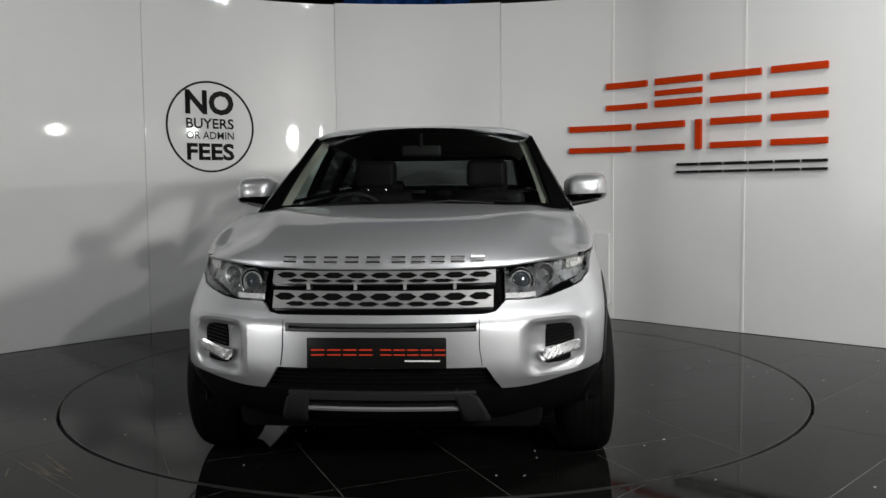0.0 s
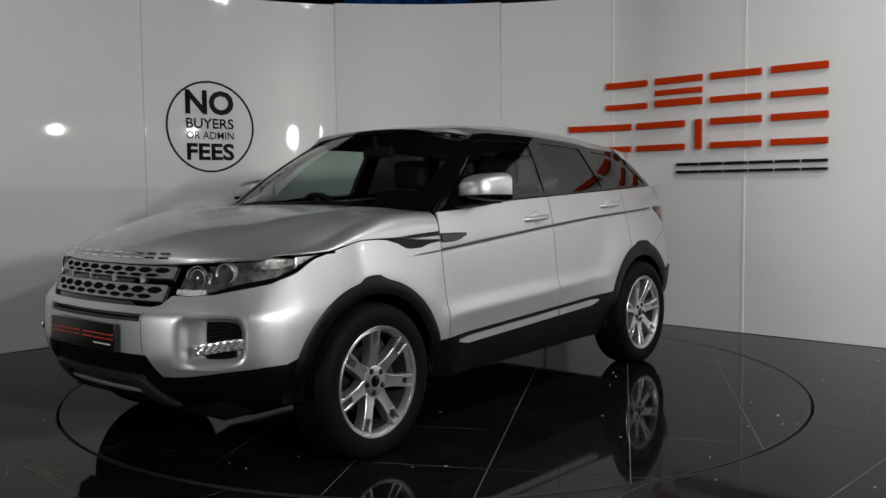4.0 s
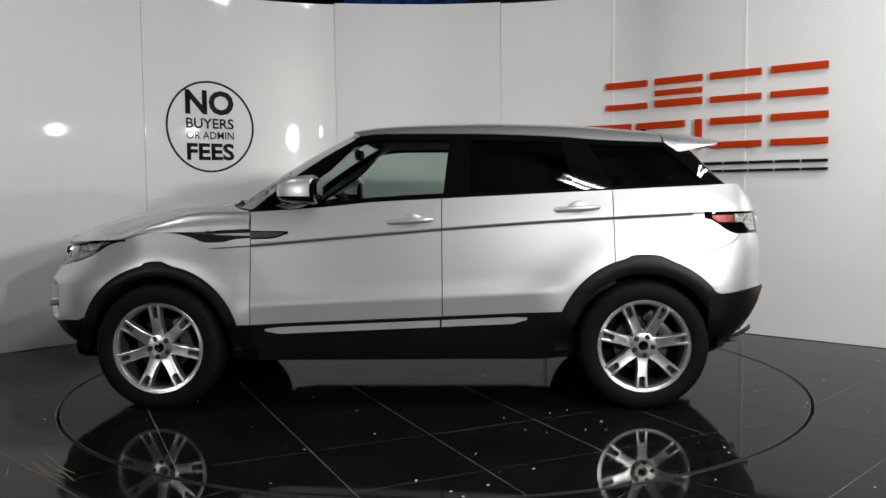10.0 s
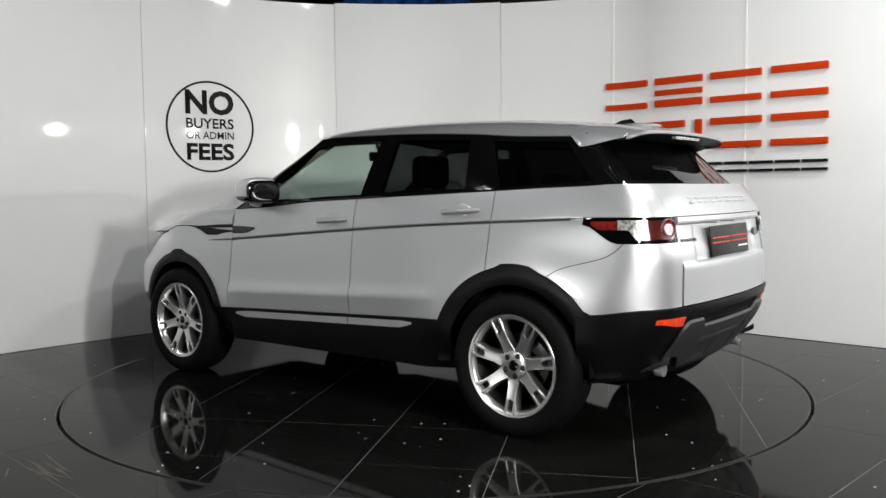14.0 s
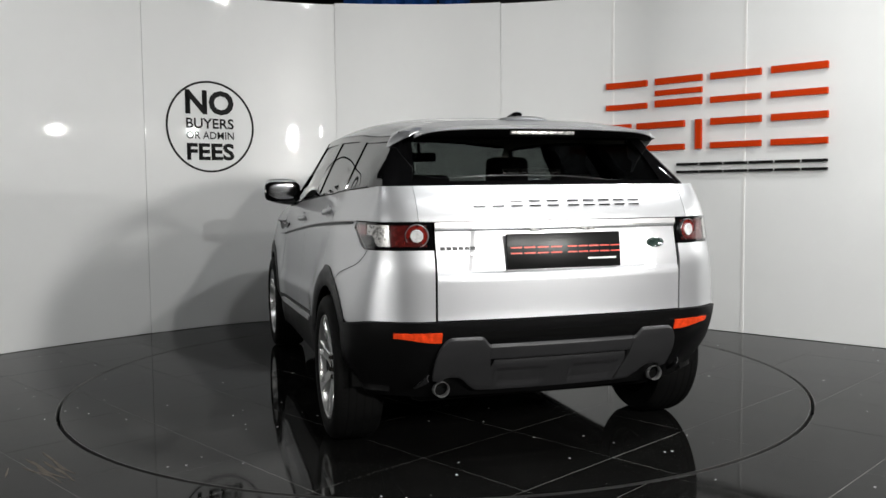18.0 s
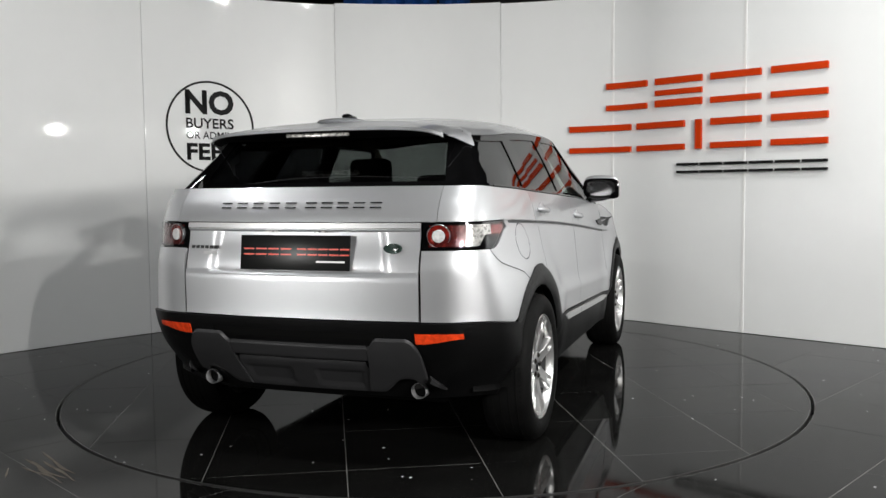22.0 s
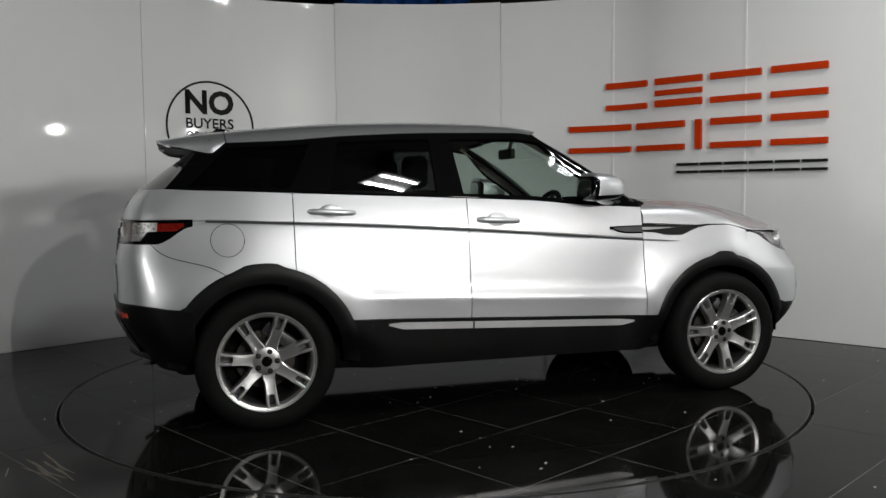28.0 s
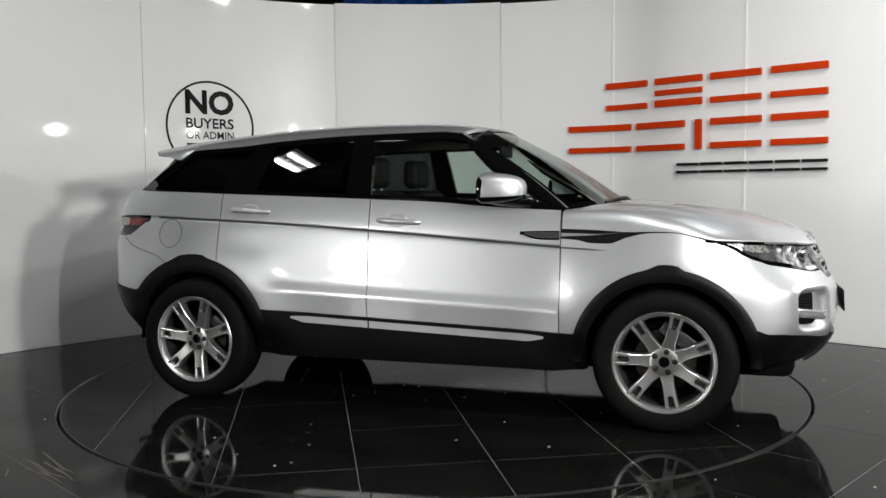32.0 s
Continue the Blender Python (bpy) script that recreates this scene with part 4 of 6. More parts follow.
def hood_point(t, w):
    """t: 0 at the screen, 1 at the lip; w: -1 to 1 across, the last tenth turning down to the wing."""
    a = abs(w)
    s = 1 if w >= 0 else -1
    side = 0.80 - 0.03 * fade(t, 0.45, 1.0)
    y = min(a / 0.9, 1.0) * side
    xb, xl = hood_back(y), hood_lip(y)
    x = xb + (xl - xb) * t
    zm = HOOD_MID(x + (2.09 - xl) * fade(t, 0.4, 1.0)) + 0.028 * fade(y, 0.45, 0.78) * fade(t, 0.8, 1.0)
    zs = HOOD_SHOULDER(x + (2.09 - xl) * fade(t, 0.4, 1.0))
    k = (min(a, 0.9) / 0.9)
    front = fade(t, 0.3, 0.8)
    edge = HOODEDGE(min(max(x, 0.8), 1.88)) + 0.004 + 0.034 * (1 - fade(t, 0.5, 1.0))
    zs = zs + (min(edge, zs) - zs) * front
    # a domed skin with a raised crease that runs from the pillar to the grille's corner
    j = k - (0.80 - 0.16 * t)
    ridge = 0.010 * math.exp(-(j / (0.15 if j < 0 else 0.06)) ** 2) * fade(t, -0.1, 0.15) * (1 - fade(t, 0.55, 1.0))
    z = zm + (zs - zm) * k ** 2.6 + ridge
    if a > 0.9:
        f = (a - 0.9) / 0.1
        xe = x
        ze = HOODEDGE(min(max(xe, 0.8), 1.88)) + 0.002
        ye = max(skin_y(xe, ze), side + 0.003)
        g = 1 - math.cos(f * math.pi / 2)
        h = math.sin(f * math.pi / 2)
        y = side + (ye - side) * h
        z = zs + (ze - zs) * g
        z = max(z, ze)
    return (x, s * y, z)


ws = spread([(-1.0, 8), (-0.9, 96), (0.9, 8), (1.0, 1)])
hood = sheet("hood", [[hood_point(t, w) for w in ws] for t in [1 - (1 - k / 34) ** 1.5 for k in range(35)]], M_PAINT, car, 0.012)

ROOF_MID = smooth_line([0.42, 0.30, 0.2, 0.1, -0.07, -0.4, -0.93, -1.28, -1.55, -1.8, -1.86], [1.535, 1.566, 1.582, 1.592, 1.602, 1.608, 1.596, 1.570, 1.540, 1.498, 1.487])
ROOF_EDGE_Z = smooth_line([0.42, 0.245, 0.117, -0.37, -0.87, -1.17, -1.48, -1.7], [1.44, 1.513, 1.529, 1.524, 1.503, 1.478, 1.464, 1.454])
ROOF_EDGE_Y = smooth_line([0.42, 0.2, -0.3, -1.0, -1.5, -1.85], [0.655, 0.635, 0.64, 0.632, 0.612, 0.58])
SCREEN_TOP = 0.30


def roof_point(x, w):
    a = abs(w)
    ye, ze, zm = ROOF_EDGE_Y(x), ROOF_EDGE_Z(x), ROOF_MID(x)
    y = ye * math.sin(min(a, 1) * math.pi / 2) ** 0.92 if a > 0 else 0
    k = y / ye
    z = zm - (zm - ze) * (0.42 * k ** 2.2 + 0.58 * k ** 9)
    return (x, math.copysign(y, w), z)


def roof_front(w):
    return SCREEN_TOP - 0.10 * abs(w) ** 3


wr = [k / 20 for k in range(-20, 21)]
roof = sheet("roof", [[roof_point(roof_front(w) + (-1.488 - roof_front(w)) * t, w) for w in wr] for t in [k / 40 for k in range(41)]], M_PAINT, car, 0.02)


def green_y(x, z):
    """The glasshouse side: from the belt to the roof's edge."""
    zb, zt = BELT(x), ROOF_EDGE_Z(x)
    t = min(max((z - zb) / (zt - zb), -0.2), 1.1)
    yb = side_y(max(min(x, 1.0), -1.65), zb) - 0.012
    if x < -1.65:
        yb -= 0.25 * (-1.65 - x)
    yt = ROOF_EDGE_Y(x) + 0.006
    return yb + (yt - yb) * (0.85 * t + 0.15 * t * t)


def green_x(k, t):
    """Slanted columns of the glasshouse: k names the upright, t runs from belt to roof."""
    lo = (0.83, 0.445, -0.285, -0.355, -1.02, -1.146, -1.75, -1.80)
    hi = (0.235, 0.225, -0.305, -0.372, -0.935, -1.005, -1.50, -1.545)
    i = min(int(k), len(lo) - 2)
    f = k - i
    return (lo[i] + (lo[i + 1] - lo[i]) * f) * (1 - t) + (hi[i] + (hi[i + 1] - hi[i]) * f) * t


def green_point(k, t, s, push=0.0):
    # the front window narrows to the front along the pillar
    x = green_x(k, t)
    if k < 2:
        lo, hi = green_x(0, t), green_x(2, t)
        f = k / 2.0
        x = lo + (hi - lo) * f
    zb, zt = BELT(x), ROOF_EDGE_Z(x) - 0.004
    z = zb + (zt - zb) * t
    return Vector((x, s * (green_y(x, z) + push), z))


def make_green(s):
    ks = spread([(0.0, 4), (0.13, 12), (1.93, 2), (2.0, 2), (3.0, 2), (3.06, 8), (3.94, 2), (4.0, 2), (5.0, 2), (5.08, 8), (5.92, 2), (6.0, 2), (7.0, 1)])
    ts = spread([(0.0, 2), (0.06, 10), (0.90, 2), (1.0, 1)])
    pts = [[green_point(k, t, s) for t in ts] for k in ks]

    def keep(i, j):
        k, t = (ks[i] + ks[i + 1]) / 2, (ts[j] + ts[j + 1]) / 2
        hole = 0.06 < t < 0.90 and (0.13 < k < 1.93 or 3.06 < k < 3.94 or 5.08 < k < 5.92)
        return not hole
    sheet("window_surround", pts, M_GLOSSB, car, 0.03, keep, inward=(-0.4, 0, 1.2))
    for nm, k0, k1, mat, lab in (("front_window", 0.12, 1.94, M_GLASS, ""), ("rear_window", 3.05, 3.95, M_TINT, "dark tinted rear door window"), ("quarter_window", 5.07, 5.93, M_TINT, "dark tinted quarter window")):
        rows = [[green_point(k0 + (k1 - k0) * i / 10, 0.055 + 0.85 * j / 8, s, -0.006) for j in range(9)] for i in range(11)]
        sheet(nm, rows, mat, car, 0.0, label=lab, inward=(-0.4, 0, 1.2)).visible_shadow = False
    # bright line along the belt
    bm = bmesh.new()
    xs = [0.70 - 2.36 * k / 30 for k in range(31)]
    tube_into(bm, [(x, s * (green_y(x, BELT(x)) + 0.005), BELT(x) + 0.004) for x in xs], 0.004, 6)
    part("belt_moulding", bm, M_GLOSSB, car)


both(make_green)


def screen_point(t, w):
    """The windscreen: t from the scuttle to the roof, w across."""
    a = abs(w)
    yb, yt = 0.76, 0.625
    xb, xt = 1.06 - 0.23 * a ** 2.2, roof_front(w) + 0.004
    zb = 1.118 - 0.018 * a * a
    zt = roof_point(roof_front(w), w)[2] - 0.003
    x, z = xb + (xt - xb) * t, zb + (zt - zb) * t
    bow = 0.02 * math.sin(math.pi * t)
    y = w * (yb + (yt - yb) * t)
    return (x + bow * 0.5, y, z + bow)


sheet("windscreen", [[screen_point(t / 12, w / 16 * 0.985) for w in range(-16, 17)] for t in range(13)], M_GLASS, car, 0.0, inward=(-0.4, 0, 1.2)).visible_shadow = False


tt = spread([(0.0, 1), (0.05, 13), (0.965, 1), (1.0, 1)])
wt = spread([(-1.0, 2), (-0.962, 34), (0.962, 2), (1.0, 1)])
sheet("screen_surround", [[Vector(screen_point(t, w)) + Vector((0.003, 0, 0.004)) for w in wt] for t in tt], M_GLOSSB, car, 0.02, lambda i, j: i < 1 or i > 13 or j < 2 or j > 35, inward=(-0.4, 0, 1.2))


def pillar(s):
    """The black pillar between screen and front window."""
    rows = []
    for k in range(15):
        t = k / 14
        a = Vector(screen_point(t, s * 0.985))
        b = green_point(0.04, t, s)
        g = 0.35 + 0.65 * math.sin(math.pi * min(t * 1.1, 1.0)) ** 0.6
        a, b = a + Vector((0, 0, 0.005)), b + Vector((0, s * 0.004, 0))
        m = (a + b) / 2 + Vector((0.020, s * 0.026, 0.014)) * g
        rows.append([a * (1 - f) ** 2 + m * 2 * f * (1 - f) + b * f * f for f in [q / 8 for q in range(9)]])
    sheet("screen_pillar", rows, M_GLOSSB, car, 0.02, inward=(-0.4, 0, 1.2))


both(pillar)

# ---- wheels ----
# rim alloy darkened to put the shade behind the spokes into its colour
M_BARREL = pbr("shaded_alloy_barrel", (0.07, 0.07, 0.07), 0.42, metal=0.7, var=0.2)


def make_wheel():
    """One wheel, its outer face towards +y."""
    root = new("wheel")
    R = 0.353
    bm = bmesh.new()
    lathe_into(bm, [(0.232, 0.085), (0.245, 0.098), (0.27, 0.112), (0.30, 0.116), (0.325, 0.110), (0.340, 0.098), (0.348, 0.08), (R, 0.05), (R, -0.06), (0.346, -0.09), (0.33, -0.11), (0.25, -0.11), (0.232, -0.09)], 72, "y", close=True)
    tyre = part("tyre", bm, M_RUBBER, root)
    bm = bmesh.new()
    for y in (-0.055, -0.018, 0.020, 0.056):
        lathe_into(bm, [(R - 0.001, y - 0.004), (R + 0.0012, y - 0.003), (R + 0.0012, y + 0.003), (R - 0.001, y + 0.004)], 48, "y")
    part("groove", bm, M_UNDER, tyre)
    bm = bmesh.new()
    for k in range(84):
        t = 2 * math.pi * k / 84
        m = Matrix.Rotation(t, 4, "Y")
        box_into(bm, -0.0025, 0.0025, 0.060, 0.084, 0.332, 0.3490, 0.0, m @ pose(0, 0, 0, 0, 0, 12))
    part("tread_sipes", bm, M_UNDER, tyre)
    bm = bmesh.new()
    lathe_into(bm, [(0.251, 0.094), (0.252, 0.102), (0.249, 0.105), (0.2445, 0.104), (0.2425, 0.0985), (0.2395, 0.0975), (0.237, 0.0995), (0.232, 0.098), (0.226, 0.088), (0.222, 0.07)], 72, "y")
    rim = part("rim", bm, M_ALLOY, root)
    bm = bmesh.new()
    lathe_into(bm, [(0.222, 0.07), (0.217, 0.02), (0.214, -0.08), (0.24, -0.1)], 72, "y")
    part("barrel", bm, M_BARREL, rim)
    bm = bmesh.new()
    lathe_into(bm, [(0.0001, 0.000), (0.15, 0.000), (0.15, -0.025), (0.0001, -0.025)], 40, "y")
    part("brake_disc", bm, M_DISC, root)
    bm = bmesh.new()
    lathe_into(bm, [(0.0001, -0.03), (0.213, -0.03), (0.213, -0.035)], 40, "y")
    part("dust_shield", bm, M_UNDER, root)
    bm = bmesh.new()
    box_into(bm, -0.11, 0.11, -0.05, 0.03, 0.1, 0.17, 0.015, Matrix.Rotation(radians(-70), 4, "Y"))
    part("caliper", bm, M_GREYP, root)
    for k in range(7):
        m = Matrix.Rotation(2 * math.pi * k / 7, 4, "Y")
        spoke = part("spoke", spoke_mesh(m), M_ALLOY, root)
        bm = bmesh.new()
        plate_into(bm, [(-0.0125, 0.176), (-0.008, 0.171), (0.008, 0.171), (0.0125, 0.176), (0.0145, 0.226), (-0.0145, 0.226)], 0.046, 0.05, lambda a, b, d: m @ Vector((a, d, b)))
        part("slot", bm, M_GREYD, spoke)
    bm = bmesh.new()
    lathe_into(bm, [(0.0001, 0.078), (0.028, 0.078), (0.036, 0.0775), (0.064, 0.0765), (0.074, 0.072), (0.079, 0.062), (0.080, 0.02)], 56, "y")
    part("hub", bm, M_ALLOY, root)
    bm = bmesh.new()
    lathe_into(bm, [(0.0001, 0.0815), (0.022, 0.081), (0.026, 0.0795), (0.0275, 0.077), (0.0275, 0.07)], 28, "y")
    part("centre_cap", bm, M_GLOSSB, root)
    for k in range(5):
        t = 2 * math.pi * k / 5 + radians(68)
        bm = bmesh.new()
        lathe_into(bm, [(0.0001, 0.086), (0.006, 0.086), (0.0092, 0.083), (0.0095, 0.06)], 12, "y")
        bmesh.ops.translate(bm, vec=(0.052 * math.cos(t), 0, 0.052 * math.sin(t)), verts=bm.verts)
        part("wheel_nut", bm, M_DISC, root)
        bm = bmesh.new()
        lathe_into(bm, [(0.0095, 0.0795), (0.0125, 0.0795), (0.0138, 0.0775), (0.0138, 0.07)], 16, "y")
        bmesh.ops.translate(bm, vec=(0.052 * math.cos(t), 0, 0.052 * math.sin(t)), verts=bm.verts)
        part("nut_well", bm, M_UNDER, root)
    return root


def spoke_mesh(m):
    """A straight spoke with rounded shoulders that ends at the rim in two prongs with an open slot between."""
    bm = bmesh.new()

    def loft(stations):
        rings = []
        for r, a, b, y0, y1 in stations:
            e = min(0.006, (b - a) * 0.28)
            mid = (a + b) / 2
            rings.append([bm.verts.new(m @ Vector((x, y, r))) for x, y in ((a, y0), (a + 0.001, y1 - 0.011), (a + e * 0.35, y1 - 0.0035), (a + e, y1), (mid, y1 - (0.0022 if b - a > 0.04 else 0.0)), (b - e, y1), (b - e * 0.35, y1 - 0.0035), (b - 0.001, y1 - 0.011), (b, y0))])
        n = len(rings[0])
        for p, q in zip(rings, rings[1:]):
            for k in range(n):
                bm.faces.new((p[k], p[(k + 1) % n], q[(k + 1) % n], q[k]))
        bm.faces.new(rings[0])
        bm.faces.new(rings[-1][::-1])
    half = smooth_line([0.05, 0.08, 0.10, 0.13, 0.17, 0.20, 0.238], [0.036, 0.0335, 0.0300, 0.0285, 0.0305, 0.0325, 0.0350])
    top = smooth_line([0.05, 0.08, 0.12, 0.16, 0.20, 0.225, 0.238], [0.0735, 0.0765, 0.084, 0.092, 0.098, 0.1005, 0.1005])
    loft([(r, -half(r), half(r), 0.02 + 0.2 * (r - 0.05), top(r)) for r in (0.05, 0.065, 0.08, 0.09, 0.10, 0.115, 0.13, 0.15, 0.1665)])
    for sgn in (1, -1):
        stations = []
        for r in (0.1665, 0.170, 0.175, 0.185, 0.20, 0.215, 0.228, 0.238):
            inner = 0.0 if r < 0.168 else (0.0085 if r < 0.172 else 0.0125 + 0.04 * (r - 0.175))
            a, b = inner, half(r)
            stations.append((r, a, b, 0.045, top(r)) if sgn > 0 else (r, -b, -a, 0.045, top(r)))
        loft(stations)
    bmesh.ops.recalc_face_normals(bm, faces=bm.faces)
    return bm


wheel = make_wheel()
wheel.parent = car
SPOKE_TURN = {(True, 1): 4, (False, 1): 23, (False, -1): 32, (True, -1): 36}
first = True
for ax in (ARCH_F, ARCH_R):
    for s in (1, -1):
        m = pose(ax, s * 0.828, 0.350, 0, 0, 0 if s > 0 else 180) @ pose(0, 0, 0, 0, SPOKE_TURN[ax > 0, s], 0)
        if first:
            wheel.matrix_basis = m
            first = False
        else:
            copy_thing(wheel, m)

# underbody
part("underbody", box(-1.78, 1.95, -0.62, 0.62, 0.24, 0.62, 0.05), M_UNDER, car)
part("floor_pan", box(-1.0, 0.95, -0.84, 0.84, 0.27, 0.42, 0.03), M_UNDER, car)
# black box added to shut out the bright floor below the nose
part("front_gap_block", box(0.98, 1.70, -0.48, 0.48, 0.19, 0.32, 0.04), M_UNDER, car)

# ---- nose ----
LAMP_LOW = smooth_line([0, 0.445, 0.55, 0.62, 0.70, 0.80, 0.868, 0.95, 1.0], [0.785, 0.785, 0.784, 0.788, 0.806, 0.836, 0.872, 0.922, 0.94])


def wrap(u):
    """A measure from the middle round the nose: y at first, then on along the side."""
    v = abs(u)
    if v <= 5 / 7:
        return _fu_y(v)
    p = skin(v, 0.85)
    return 0.80 + max(0.0, 1.785 - p.x) * 0.85


def lamp_low(u):
    return LAMP_LOW(min(wrap(u), 1.0))


def lamp_high(u):
    x = u_x(u)
    v = abs(u)
    y = min(skin(u, 0.9).y if u > 0 else -skin(u, 0.9).y, 0.88)
    z = 0.899 + 0.030 * fade(y, 0.45, 0.75)
    return z if x > 1.85 else min(HOODEDGE(min(x, 1.88)) - 0.004, 0.937)


def bumper_top(u):
    y = wrap(u)
    return 0.735 + (lamp_low(u) - 0.004 - 0.735) * fade(y, 0.425, 0.47)


def bumper_low(u):
    x = u_x(u)
    y = wrap(u)
    base = 0.452 + 0.05 * fade(y, 0.5, 0.9)
    return max(base, arch_z(x)) if x < 1.8 else base


ys = spread([(0.0, 6), (0.255, 2), (0.365, 1), (0.40, 2), (0.475, 2), (0.525, 3), (0.61, 4), (0.772, 2), (0.80, 1)])
us = [u_front(y) for y in ys] + [5 / 7 + (1 - 5 / 7) * k / 8 for k in range(1, 9)]
us = [u for u in us if u_x(u) > 1.54] + [u_side(1.5355)]
us = sorted({round(u, 6) for u in us})
us = [-u for u in us[::-1] if u > 0] + us
zl = [bumper_low, 0.490, 0.54, 0.56, 0.595, 0.63, 0.675, 0.708, 0.722, bumper_top]
cnt = [2, 2, 1, 2, 2, 2, 2, 1, 3]


def bumper_keep(i, j):
    y = (wrap(us[i]) + wrap(us[i + 1])) / 2
    z = j
    if y < 0.365 and 11 <= j < 13:
        return False
    if y < 0.40 and j < 4:
        return False
    if 0.525 < y < 0.772 and 2 <= j < 14:
        return False
    return True


rows = []
for u in us:
    heights = [f(u) if callable(f) else f for f in zl]
    for k in range(1, len(heights)):
        heights[k] = max(heights[k], heights[k - 1] + 0.0006)
    row = []
    for j, z in enumerate(spread(list(zip(heights, cnt + [1])))):
        y = wrap(u)
        v = abs(u)
        if j <= 4 and 0.366 < y < 0.52:
            y += 0.065 * (1 - j / 4) * (1 - abs(y - 0.40) / (0.036 if y < 0.40 else 0.12))
            v = u_front(min(max(y, 0.366), 0.79))
        row.append(skin(math.copysign(v, u), z))
    rows.append(row)
bumper = sheet("front_bumper", rows, M_PAINT, car, 0.03, bumper_keep)
mid = [u_front(0.475) * k / 12 for k in range(-12, 13)]
panel("lower_intake", mid, [0.43, 0.56], [4], M_UNDER, bumper, push=-0.028, flange=0.0)
for k in range(5):
    z = 0.452 + 0.018 * k
    panel("intake_slat", [u_front(0.47) * q / 12 for q in range(-12, 13)], [z, z + 0.005], [1], M_CLAD, bumper, push=-0.018, flange=0.006)
panel("intake_slot", [u_front(0.37) * k / 10 for k in range(-10, 11)], [0.67, 0.712], [2], M_UNDER, bumper, push=-0.026, flange=0.0)
panel("slot_blade", [u_front(0.36) * k / 10 for k in range(-10, 11)], [0.679, 0.688], [1], M_GREYP, bumper, push=-0.010, flange=0.012)

# grille
grille = panel("grille", [u_front(0.452) * k / 16 for k in range(-16, 17)], [0.738, 0.903], [6], M_GLOSSB, car, push=-0.014, flange=0.03)
for z0, z1, rows in ((0.848, 0.895, ((0.878, 0.0, 0.0105), (0.858, 0.5, 0.0065))), (0.758, 0.822, ((0.800, 0.0, 0.0130), (0.774, 0.5, 0.0088)))):
    half = 0.437 if z0 > 0.8 else 0.428
    bar = panel("grille_bar", [u_front(half) * k / 20 for k in range(-20, 21)], [z0, z0 + 0.006, z1 - 0.006, z1], [1, 2, 1], M_GRILLE, grille, push=0.002, flange=0.014)
    n = 9
    for zc, off, h in rows:
        for k in range(-n, n + 1):
            yc = (k + off) * 0.0945
            if abs(yc) > half - 0.036:
                continue
            w = 0.0440
            ring = []
            for dy, dz in ((-w, 0), (-w * 0.42, h), (w * 0.42, h), (w, 0), (w * 0.42, -h), (-w * 0.42, -h)):
                yy = yc + dy
                ring.append(skin_n(math.copysign(u_front(abs(yy)), yy), zc + dz, 0.0035))
            bm = bmesh.new()
            vs = [bm.verts.new(p) for p in ring]
            lo = [bm.verts.new(p - Vector((0.006, 0, 0))) for p in ring]
            bm.faces.new(vs)
            for q in range(6):
                bm.faces.new((vs[q], vs[(q + 1) % 6], lo[(q + 1) % 6], lo[q]))
            bmesh.ops.recalc_face_normals(bm, faces=bm.faces)
            part("mesh_opening", bm, M_UNDER, bar)
for y in (-0.285, -0.10, 0.09, 0.28):
    p = skin(math.copysign(u_front(abs(y)), y), 0.838)
    part("grille_tab", box(p.x - 0.02, p.x + 0.002, y - 0.006, y + 0.005, 0.826, 0.850, 0.0), M_BRIGHT, grille)

# headlamps and fog lamps
M_PROJ = pbr("projector_glass", (0.035, 0.04, 0.045), 0.04, var=0.1, coat=1.0)


